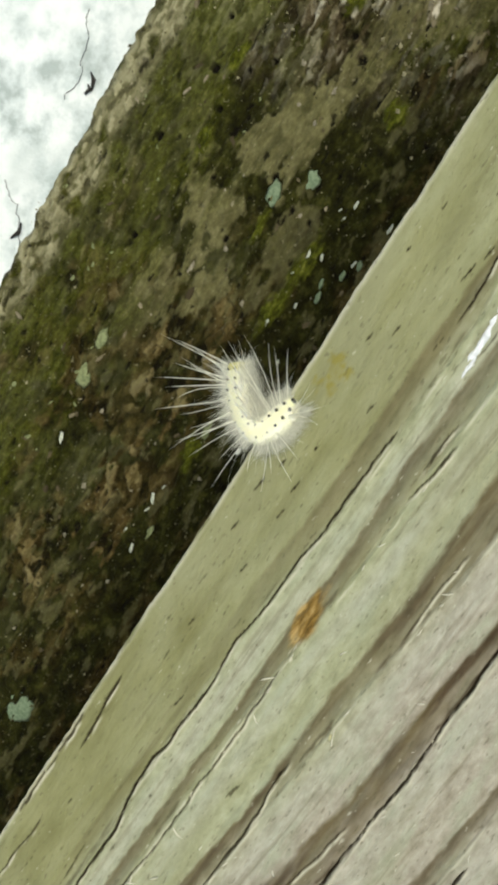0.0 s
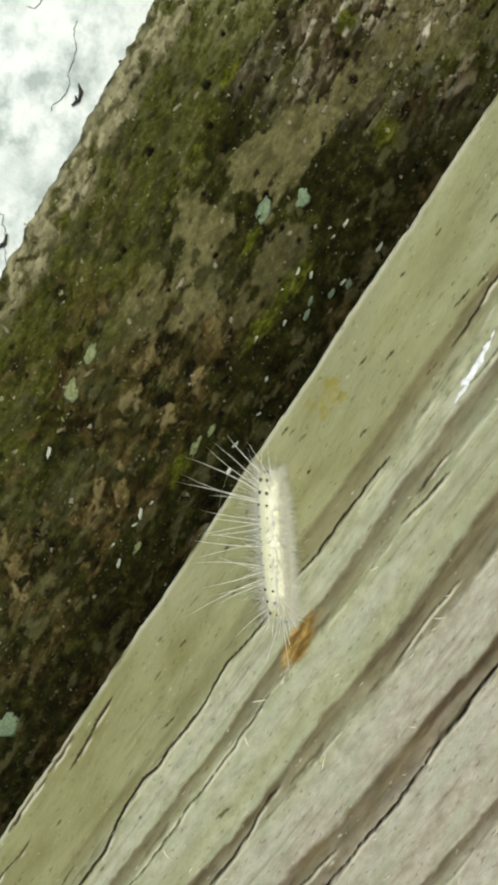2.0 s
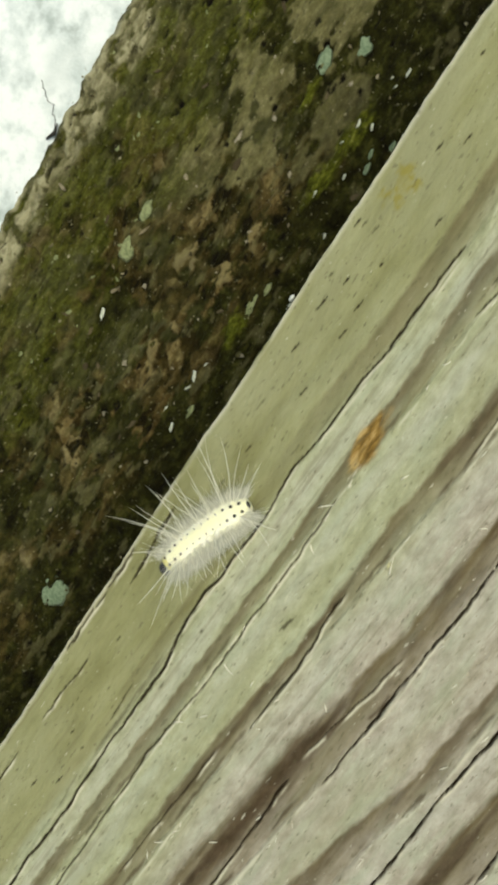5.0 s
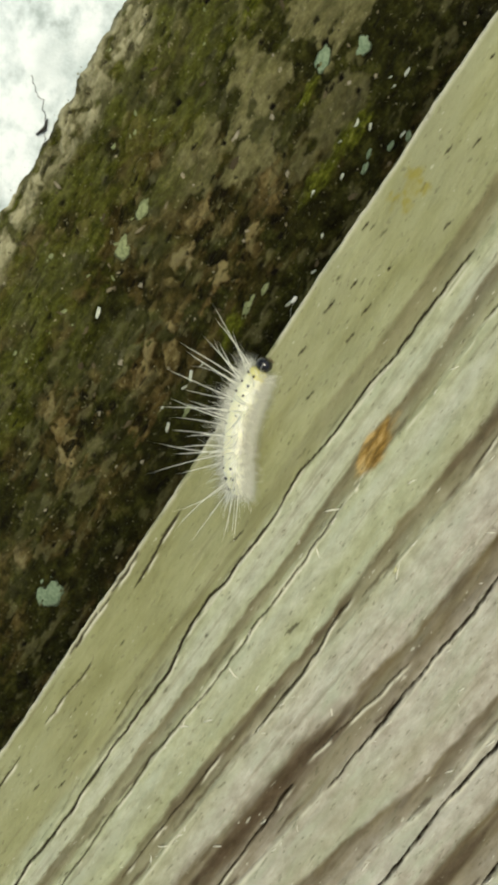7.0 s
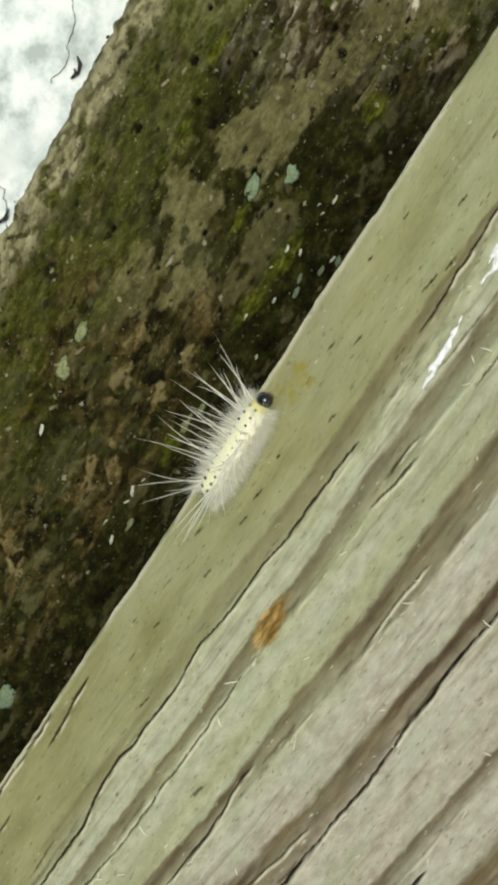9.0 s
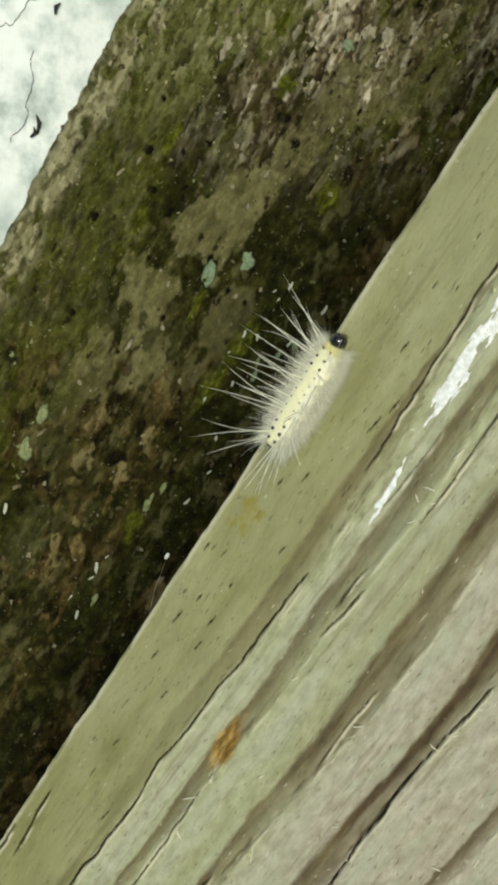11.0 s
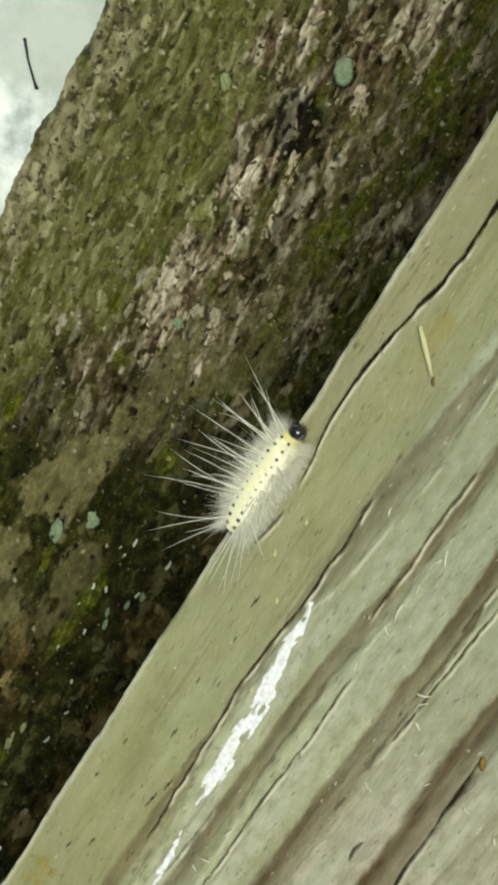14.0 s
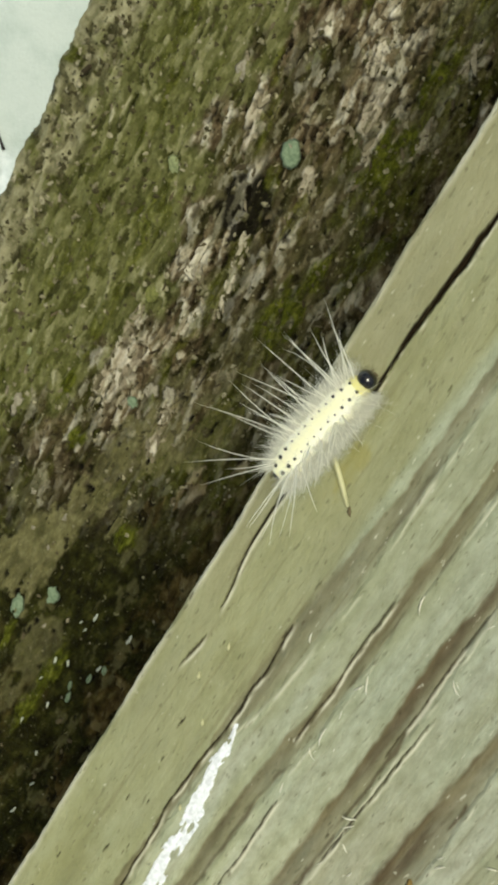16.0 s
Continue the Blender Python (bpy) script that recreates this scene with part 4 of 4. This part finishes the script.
SHARDS = [mesh_from("bark_shard", *plate_mesh(2.6 + 0.5 * k, 1.3 + 0.25 * (k % 3), 500 + k), PLATE, False) for k in range(7)]
rng = np.random.default_rng(76)
for k, (x, y, length, width, turn) in enumerate(PLATES):
    for j in range(int(4 + length * width / 7)):
        u, w = rng.uniform(-0.5, 0.5) * length, rng.uniform(-0.5, 0.5) * width
        px, py = x + u * math.cos(radians(turn)) - w * math.sin(radians(turn)), y + u * math.sin(radians(turn)) + w * math.cos(radians(turn))
        part("bark_shard", SHARDS[(3 * j + k) % 7], timber, "pale grey torn bark" if j == 0 else "",
             pose(px * MM, py * MM, (timber_z(px, py) + rng.uniform(0.0, 0.3)) * MM, rng.normal(0, 16), rng.normal(0, 14), rng.normal(turn, 24))).scale = [rng.uniform(0.35, 1.0)] * 2 + [rng.uniform(0.5, 1.2)]

SHAPES = [mesh_from("bark_flake", *plate_mesh(2.0 + 0.35 * k, 0.9 + 0.16 * (k % 4), 540 + k), FLAKE, False) for k in range(9)]
rng = np.random.default_rng(77)
for k in range(170):
    x = rng.uniform(100, 208) if k % 6 else rng.uniform(-60, 100)
    y = rng.uniform(10, 50) if k % 3 else rng.uniform(50, 81)
    s = rng.uniform(0.4, 1.1)
    ob = part("bark_flake", SHAPES[k % 9], timber, "", pose(x * MM, y * MM, (timber_z(x, y) + 0.1) * MM, rng.normal(0, 14), rng.normal(0, 12), rng.normal(4, 40)))
    ob.scale = (s, s, s)


FLECKS = [mesh_from("lichen_fleck", *plate_mesh(1.3 + 0.3 * k, 0.9 + 0.15 * k, 570 + k), (OLIVE, GREY, FLAKE)[k % 3], False) for k in range(6)]
rng = np.random.default_rng(83)
for k in range(120):
    x = rng.uniform(-70, 115)
    y = rng.uniform(9, 52) if k % 3 else rng.uniform(50, 80)
    s = rng.uniform(0.35, 1.0) if k % 5 else rng.uniform(0.9, 1.5)
    part("lichen_fleck", FLECKS[k % 6], timber, "tiny pale lichen fleck" if k < 3 else "",
         pose(x * MM, y * MM, (timber_z(x, y) + 0.15) * MM, rng.normal(0, 14), rng.normal(0, 12), rng.normal(8, 35))).scale = (s, s, 0.6 * s)


# rough pale scales; their white glint is put into the colour
CHIPS = [mesh_from("lichen_fleck", *plate_mesh(1.9 + 0.4 * k, 0.8 + 0.1 * k, 590 + k), PALE, False) for k in range(4)]
for k, (x, y) in enumerate(CHIP_PLACES):
    part("lichen_fleck", CHIPS[k % 4], timber, "pale lichen scale with its glint in the colour" if k < 2 else "",
         pose(x * MM, y * MM, (timber_z(x, y) + 0.3) * MM, 10 - 7 * (k % 4), 8 * (k % 3) - 8, 12 * (k % 5) - 20)).scale = [0.6 + 0.13 * (k % 5)] * 2 + [0.7]


def crumbs():
    """Fine crumbs of bark and wood over the timber, all in one mesh."""
    r = np.random.default_rng(78)
    n = 7000
    x = np.where(r.random(n) < 0.85, 80 + 140 * r.random(n) ** 0.8, r.uniform(-110, 90, n))
    y = np.where(r.random(n) < 0.8, r.uniform(6, 80, n), r.uniform(72, 82.5, n))
    kept = (y > 27) | (x > 120) | (r.random(n) < 0.35)
    x, y = x[kept], y[kept]
    n = len(x)
    z = timber_top(x, y) + timber_relief(x, y)[0]
    size = (0.12 + 0.85 * r.random(n) ** 3.2) * np.where(x > 80, 1.1, 0.7)
    verts, faces = [], []
    for k in range(n):
        a = r.normal(0.08, 0.7)
        ca, sa, tilt, s = math.cos(a), math.sin(a), r.normal(0, 0.25), size[k]
        b = len(verts)
        for u, w in ((-0.9, -0.3), (-0.4, 0.7), (0.6, 0.6), (0.95, -0.2), (0.1, -0.8)):
            u, w = u * s * r.uniform(0.35, 1.4), w * s * r.uniform(0.3, 1.2)
            verts.append(((x[k] + ca * u - sa * w) * MM, (y[k] + sa * u + ca * w) * MM, (z[k] + 0.04 + tilt * u) * MM))
        verts.append((x[k] * MM, y[k] * MM, (z[k] + 0.04 + 0.35 * s) * MM))
        faces += [(b + j, b + (j + 1) % 5, b + 5) for j in range(5)] + [(b + 4, b + 3, b + 2, b + 1, b)]
    return verts, faces


tagged(part("bark_litter", mesh_from("bark_litter", *crumbs(), LITTER, False), timber, "fine crumbs of bark and lichen"), kind="stuff")


def moss_blades():
    """Short leafy moss shoots where the moss grows, all in one mesh."""
    r = np.random.default_rng(79)
    n = 34000
    x, y = r.uniform(-110, 215, n), r.uniform(6, 82, n)
    z, stains_and_shading = timber_relief(x, y)
    keep = stains_and_shading["moss"] * (0.35 + 0.65 * ramp(x, 40, 120)) > r.uniform(0.25, 1.1, n)
    x, y, z = x[keep], y[keep], (timber_top(x, y) + z)[keep]
    verts, faces = [], []
    for px, py, pz in zip(x, y, z):
        a, lean, h, w = r.uniform(0, 6.28), r.uniform(0.1, 0.9), r.uniform(0.35, 1.1), r.uniform(0.07, 0.16)
        b = len(verts)
        ca, sa = math.cos(a), math.sin(a)
        verts += [((px - sa * w) * MM, (py + ca * w) * MM, (pz - 0.1) * MM), ((px + sa * w) * MM, (py - ca * w) * MM, (pz - 0.1) * MM),
                  ((px - ca * w) * MM, (py - sa * w) * MM, (pz - 0.1) * MM), ((px + ca * lean * h) * MM, (py + sa * lean * h) * MM, (pz + h) * MM)]
        faces += [(b, b + 1, b + 3), (b + 1, b + 2, b + 3), (b + 2, b, b + 3)]
    return verts, faces


tagged(part("moss", mesh_from("moss", *moss_blades(), MOSS, False), timber, "short green moss shoots"), kind="stuff")


# ---- what holds the board up, out of sight beneath it ----
def build_bearer():
    bm = bmesh.new()
    bmesh.ops.create_cube(bm, size=1.0)
    low = -84.0
    for v in bm.verts:
        v.co = Vector(((100 + 780 * v.co.x) * MM, (-95 + 60 * v.co.y) * MM, (low / 2 - 15 + (-30 - low) * v.co.z) * MM))
    bmesh.ops.bevel(bm, geom=list(bm.edges), offset=2 * MM, segments=2, affect="EDGES")
    me = bpy.data.meshes.new("bearer")
    bm.to_mesh(me)
    bm.free()
    me.materials.append(BEARER)
    return tagged(new("bearer", me), "plain wooden bearer between board and mossy timber", "bearer")


bearer = build_bearer()


# ---- small loose things ----
def loose(name, label, category, points, radii, mat, sides=7, group=""):
    return tagged(new(name, mesh_from(name, *rod(points, radii, sides), mat)), label, category, group)


straw_z = max(board_z(150, -7), board_z(148, -9), board_z(146, -11.5))
loose("straw", "short dry yellow straw stalk lying on the board", "straw",
      [(150.6, -6.6, straw_z + 0.5), (149.3, -8.0, straw_z + 0.42), (147.6, -9.8, straw_z + 0.38), (145.8, -11.6, straw_z + 0.3)], [0.3, 0.4, 0.38, 0.24], STRAW)
loose("seed_husk", "small brown seed husk lying on the board", "seed", [(145.9, -11.9, straw_z + 0.25), (145.2, -12.2, straw_z + 0.25), (144.8, -12.6, straw_z + 0.2)], [0.15, 0.3, 0.1], HUSK)
seed = loose("seed", "tiny white seed caught on a silk thread beside the board", "seed",
             [(14.0, 5.9, -30), (14.15, 5.9, -30), (14.7, 5.9, -30), (15.3, 5.9, -30), (15.5, 5.9, -30)], [0.06, 0.3, 0.42, 0.32, 0.06], SEED, 9)
part("silk_thread", mesh_from("silk_thread", *rod([(14.7, 5.9, -30), (14.4, 3.2, -17), (14.2, -0.3, -4)], [0.02, 0.02, 0.02], 4), HAIR), seed)
crumb_z = board_z(103, -48.8)
loose("resin_crumb", "small orange crumb on the weathered board", "crumb", [(102.0, -49.2, crumb_z + 0.2), (102.8, -48.8, crumb_z + 0.35), (103.8, -48.2, crumb_z + 0.2)], [0.25, 0.55, 0.3], RESIN)
for x, y, size in ((112, -7.5, 0.55), (118.6, -8.8, 0.5), (-6.9, -36.5, 0.5), (106, -11.6, 0.45), (92, -15.8, 0.4)):
    z = board_z(x, y)
    loose("wood_chip", "tiny pale splinter chip on the board", "chip", [(x - size, y, z + 0.1), (x, y + 0.2, z + 0.3), (x + size * 1.3, y + 0.5, z + 0.15)],
          [0.1, 0.28, 0.08], STRAW, 5, "splinter chips on the board")
for pts in ([(44, 122.4), (46, 121.6), (47, 123)], [(-6, 121), (-3, 119.6), (0, 120.4)], [(104, 139), (107, 140.4), (109, 139.2)], [(46, 121), (49, 122), (50.5, 124)],
            [(78, 133), (80, 134), (81.5, 133.2)], [(120, 137), (122, 138.5), (123, 137.6)]):
    loose("leaf_crumb", "dark crumb of leaf litter on pale concrete", "debris", [(x, y, GROUND_Z + 1.3) for x, y in pts], [0.35, 0.75, 0.2], DARK, 6, "dark crumbs on the concrete")
loose("twig", "thin dark twig lying on pale concrete", "twig", [(127.5, 121.6, GROUND_Z + 1.2), (129, 123.4, GROUND_Z + 1.2), (133, 127.6, GROUND_Z + 1.3), (137.6, 131.4, GROUND_Z + 1.2)], [0.55, 0.35, 0.3, 0.45], DARK)

for path in (((40, 128), (47, 126.5), (56, 130), (66, 134)), ((60, 150), (72, 143), (84, 140)), ((-20, 112), (-8, 116), (2, 124), (8, 132)), ((84, 150), (96, 146), (104, 135), (118, 133), (136, 140))):
    fine = []
    for k in range(30):
        u = k / 29 * (len(path) - 1)
        j = min(int(u), len(path) - 2)
        q = Vector(path[j]).lerp(Vector(path[j + 1]), u - j)
        kink = np.array([1.9 * k])
        fine.append((q.x + 3.2 * (fbm(kink, kink * 0 + path[0][0], 4, 1, 3, 71)[0] - 0.5), q.y + 3.2 * (fbm(kink, kink * 0 + path[0][1], 4, 1, 3, 72)[0] - 0.5), GROUND_Z + 0.45 + 0.8 * (fbm(np.array([q.x]), np.array([q.y]), 30, 30, 3, 5)[0] - 0.5)))
    part("hairline_crack", mesh_from("hairline_crack", *rod(fine, [0.05 + 0.12 * abs(math.sin(1.7 * k)) for k in range(30)], 5), GROUND_CRACK), ground, "thin dark hairline crack")


# ---- the caterpillar ----
SEGMENTS = 12
caterpillar = thing("caterpillar", "pale yellow caterpillar with long white hairs and black head", "caterpillar")


def barrel(half, radius, flat=0.92, power=2.6, rows=9, sides=18):
    verts, faces = [], []
    for k in range(rows):
        u = -1 + 2 * (k + 0.5) / rows
        r = radius * (1 - abs(u) ** power) ** (1 / power)
        for j in range(sides):
            a = 2 * math.pi * j / sides
            verts.append((half * u * MM, r * math.sin(a) * MM, r * flat * math.cos(a) * MM))
    for k in range(rows - 1):
        for j in range(sides):
            faces.append((k * sides + j, (k + 1) * sides + j, (k + 1) * sides + (j + 1) % sides, k * sides + (j + 1) % sides))
    faces += [tuple(range(sides)), tuple(range((rows - 1) * sides, rows * sides))[::-1]]
    return verts, faces


def hair_mesh(name, seed, radius, kinds, back, mat):
    """A segment's hairs, tapered and slightly bent. Each kind: how many, from and to angle off the back, lengths, thicknesses, spread."""
    r = np.random.default_rng(seed)
    verts, faces = [], []
    for count, phis, lengths, thicks, loose_by, rings in kinds:
        for _ in range(count):
            phi = r.choice([-1, 1]) * r.uniform(*phis)
            root = Vector((r.uniform(-1.1, 1.1), radius * 0.96 * math.sin(phi), radius * 0.7 * math.cos(phi)))
            spread = r.normal(0, loose_by)
            way = Vector((r.normal(back, 1.5 * loose_by), math.sin(phi + spread), math.cos(phi + spread) + 0.05)).normalized()
            length, thick = r.uniform(*lengths), r.uniform(*thicks)
            bend = Vector((r.normal(0, 1), r.normal(0, 1), r.normal(0, 1))) * length * 0.05
            side = way.cross(Vector((1, 0.3, 0.2))).normalized()
            up = way.cross(side)
            b = len(verts)
            for q in range(rings):
                u = q / rings
                c = root + way * length * u + bend * u * u * 2
                for j in range(3):
                    a = 2.094 * j
                    verts.append((c + thick * (1 - 0.75 * u) * (math.cos(a) * side + math.sin(a) * up)) * MM)
            verts.append((root + way * length + bend * 2) * MM)
            last = b + 3 * (rings - 1)
            for q in range(rings - 1):
                for j in range(3):
                    faces.append((b + q * 3 + j, b + q * 3 + (j + 1) % 3, b + q * 3 + 3 + (j + 1) % 3, b + q * 3 + 3 + j))
            faces += [(last + j, last + (j + 1) % 3, last + 3) for j in range(3)]
    return mesh_from(name, verts, faces, mat)


BRISTLES = ((4, (0.55, 1.0), (7.0, 12.5), (0.085, 0.125), 0.1, 4), (30, (0.7, 1.4), (2.6, 5.0), (0.02, 0.036), 0.24, 3))
FINE = ((360, (1.6, 2.3), (1.1, 2.9), (0.016, 0.028), 0.3, 2), (380, (1.2, 1.8), (1.2, 3.0), (0.014, 0.023), 0.3, 2), (130, (0.7, 1.2), (1.0, 2.8), (0.012, 0.02), 0.3, 2), (50, (0.1, 0.7), (0.6, 1.6), (0.008, 0.013), 0.35, 2))
WART_MESHES = {s: mesh_from("wart", *barrel(s, s, 0.7, 2.0, 5, 10), WART) for s in (0.14, 0.24, 0.32)}
LEG_MESH = mesh_from("leg", *rod([(0, 0, 0), (0, 0, -0.7), (0, 0, -1.2)], [0.35, 0.3, 0.38], 8), LEG)
pieces = []
head = part("head", mesh_from("head", *barrel(1.2, 1.35, 1.0, 2.1, 11, 22), HEAD), caterpillar, "shiny black rounded head")
part("face_plate", mesh_from("face_plate", *barrel(0.3, 0.42, 1.2, 2.0, 5, 10), HUSK), head, "brown triangular face plate", pose(0.95 * MM, 0, -0.7 * MM))
for s in (-1, 1):
    part("antenna", mesh_from("antenna", *rod([(0.9, 0.6 * s, -0.7), (1.3, 0.75 * s, -1.0)], [0.1, 0.05], 6), HUSK), head)
pieces.append(head)
for k in range(SEGMENTS):
    near_end = min(k + 0.8, SEGMENTS - 0.4 - k)
    radius = 2.45 * min(1.0, 0.66 + 0.14 * near_end)
    seg = part("body_segment", mesh_from("body_segment", *barrel(1.3 if k in (0, SEGMENTS - 1) else 2.15, radius, 0.72, 2.2 if k == SEGMENTS - 1 else 3.0), COLLAR if k == 0 else SKIN), caterpillar, "bright yellow collar segment" if k == 0 else "")
    size = 0.32 if k in (SEGMENTS - 1, SEGMENTS - 2) else 0.24 if k in (0, 1, 2, SEGMENTS - 3) else 0.14
    for s in (-1, 1):
        phi = 0.39 * s
        part("wart", WART_MESHES[size], seg, "", pose(0.15 * MM, (radius + 0.08) * math.sin(phi) * MM, (radius * 0.72 + 0.1) * math.cos(phi) * MM))
    lean = (0.6, 0.45, 0.25)[k] if k < 3 else (-0.3, -0.6, -1.1)[k - 9] if k > 8 else 0.0
    part("hair_tuft", hair_mesh("hair_tuft", 900 + k, radius, BRISTLES, lean, HAIR), seg, "long white bristles")
    part("fuzz", hair_mesh("fuzz", 930 + k, radius, FINE + ((160, (0.3, 1.2), (0.9, 2.2), (0.012, 0.02), 0.4, 2),) * (k in (0, 1, SEGMENTS - 1)), lean, FUZZ), seg, "fine short white fuzz")
    if k in (0, 1, 2, 5, 6, 7, 8, 11):
        for s in (-1, 1):
            part("leg", LEG_MESH, seg, "", pose(0, 0.75 * s * MM, -1.0 * MM))
    pieces.append(seg)
part("tail_plate", mesh_from("tail_plate", *barrel(0.35, 0.6, 0.5, 2.0, 7, 12), WART), pieces[-1], "dark tail plate", pose(-1.05 * MM, 0, 0.75 * MM))

# Each row: seconds; the head's x, y, z; the tail's x, y; the sideways bow of the body; all in millimetres.
TURN_AT_EDGE = [
    (0, 35.8, 10.2, -1, 35.5, -1.9, 7.2),
    (0.1, 37.7, 6.9, -2, 35.3, -2.2, 6.6),
    (0.2, 34.5, 5.8, 4, 36.4, -2.3, 7.6),
    (0.3, 26.3, 6.8, 6, 35.3, -1.6, 2.2),
    (0.4, 21.8, 9.6, 4, 36.1, -1.6, 1.2),
    (0.5, 13.6, 6.4, 3, 35.4, -1.4, 0.0),
    (0.6, 10.0, 4.9, 3, 34.5, -1.6, 0.3),
    (0.8, 9.4, -1.0, 2.5, 35.1, -2.6, -0.3),
    (1, 11.8, -5.2, 2.3, 34.7, -1.2, -2.3),
    (1.2, 15.5, -12.0, 2, 35.4, -2.7, -4.3),
]
DOWN_THE_BOARD = [
    (1.5, 14.6, -15.0, 2, 35.4, -1.2, -3.9),
    (1.8, 11.6, -17.2, 2, 31.0, -2.4, -0.9),
    (2, 8.4, -18.8, 2, 27.9, -3.5, -0.3),
    (2.5, 2.1, -21.2, 2, 19.0, -10.1, -0.0),
    (3, -7.0, -17.0, 2, 10.9, -16.5, 0.0),
    (3.5, -13.7, -14.9, 2, 4.0, -14.6, -0.7),
    (4, -22.8, -13.7, 2, -4.2, -13.2, -0.1),
    (4.5, -29.3, -14.7, 2, -12.0, -12.9, -0.2),
    (4.7, -31.2, -11.5, 2, -12.1, -12.8, -0.4),
]
TURN_BACK = [
    (5.1, -28.5, -6.0, 3, -12.2, -12.6, -1.0),
    (5.5, -24.5, 2.5, 4, -12.2, -12.0, -1.6),
    (5.9, -15.5, 7.5, 4, -12.0, -11.4, 0.5),
    (6.3, -4.0, 7.0, 3.5, -11.8, -10.6, 3.4),
    (6.7, 5.2, 1.6, 2.5, -11.6, -9.7, 3.2),
]
UP_THE_EDGE = [
    (7, 8.2, -1.0, 2.5, -11.4, -9.2, 2.3),
    (7.5, 15.4, -1.3, 2.5, -3.8, -6.0, 0.6),
    (8, 23.6, -1.4, 2.5, 3.9, -3.4, 0.4),
    (8.5, 30.1, -2.0, 2.5, 12.3, -2.9, 0.2),
    (11, 73.9, -1.3, 2.5, 55.1, -1.8, -0.1),
    (11.5, 84.0, -0.2, 2.5, 65.3, -2.3, 0.4),
]
ALONG_THE_EDGE = [
    (12, 93.9, -0.4, 2.5, 73.7, -2.4, 0.1),
    (12.5, 102.1, -1.7, 2.5, 83.9, -0.8, 0.7),
    (13, 113.2, 0.2, 2.5, 94.5, -0.7, 0.4),
    (13.5, 120.3, -0.8, 2.5, 102.1, -0.8, 0.6),
    (14, 129.7, -0.7, 2.5, 112.4, -0.6, 0.5),
    (14.5, 137.3, -1.5, 2.5, 121.8, -0.8, 0.3),
    (15, 146.4, -2.8, 2.5, 130.2, -0.5, 0.1),
    (15.5, 155.0, -2.7, 2.5, 137.3, -1.0, 0.2),
    (16, 162.2, -4.8, 2.5, 145.1, -1.9, 0.3),
]


# How far the body leans over towards the timber, by seconds.
ROLL = ((0, 0.5, 2.2, 3.0, 4.7, 6.8, 8.0, 11, 14, 16), (0.6, 0.85, 0.78, 0.62, 0.6, 0.85, 0.85, 0.75, 0.62, 0.6))


def body_poses(hx, hy, hz, tx, ty, bow, roll, skew, tucked=False):
    """Poses of head and segments in the world, evenly spaced along the body's bow."""
    h, t = Vector((hx, hy, hz)), Vector((tx, ty, 1.9))
    way = (h - t).to_2d().normalized()
    ctrl = (h + t) / 2 + 2 * bow * Vector((-way.y, way.x, 0)) - skew * Vector((way.x, way.y, 0))
    ctrl.z = 2.1
    us = [q / 80 for q in range(81)]
    pts = [(1 - u) ** 2 * h + 2 * u * (1 - u) * ctrl + u * u * t for u in us]
    run = np.concatenate([[0], np.cumsum([(b - a).length for a, b in zip(pts, pts[1:])])])
    out = []
    for k in range(SEGMENTS + 1):
        s = float(run[-1]) * (0.0 if k == 0 else (k + 0.35) / (SEGMENTS + 0.85))
        u = float(np.interp(s, run, us))
        c = (1 - u) ** 2 * h + 2 * u * (1 - u) * ctrl + u * u * t
        fore = -(2 * (1 - u) * (ctrl - h) + 2 * u * (t - ctrl)).normalized()
        up = Vector((-0.52 * roll, 0.80 * roll, 1.0))
        side = up.cross(fore).normalized()
        up = fore.cross(side)
        m = Matrix((fore, side, up)).transposed().to_4x4()
        out.append(Matrix.Translation(c * MM) @ m)
    if tucked:
        out[0] = out[1] @ pose(0.9 * MM, 0, -0.95 * MM, 0, 35, 0)
    return out


def motions():
    """The caterpillar turns at the edge, goes down the board, turns back and walks along the edge."""
    rows = [(r[0], body_poses(*r[1:], float(np.interp(r[0], *ROLL)), float(np.interp(r[0], (0, 0.3), (5.3, 0))), tucked=r[0] < 0.65 or 1.1 < r[0] < 5)) for r in TURN_AT_EDGE + DOWN_THE_BOARD + TURN_BACK + UP_THE_EDGE + ALONG_THE_EDGE]
    bases = [(t, Matrix.Translation(poses[6].translation)) for t, poses in rows]
    walk(caterpillar, bases)
    for k, piece in enumerate(pieces):
        walk(piece, [(t, b.inverted() @ poses[k]) for (t, poses), (_, b) in zip(rows, bases)])


motions()
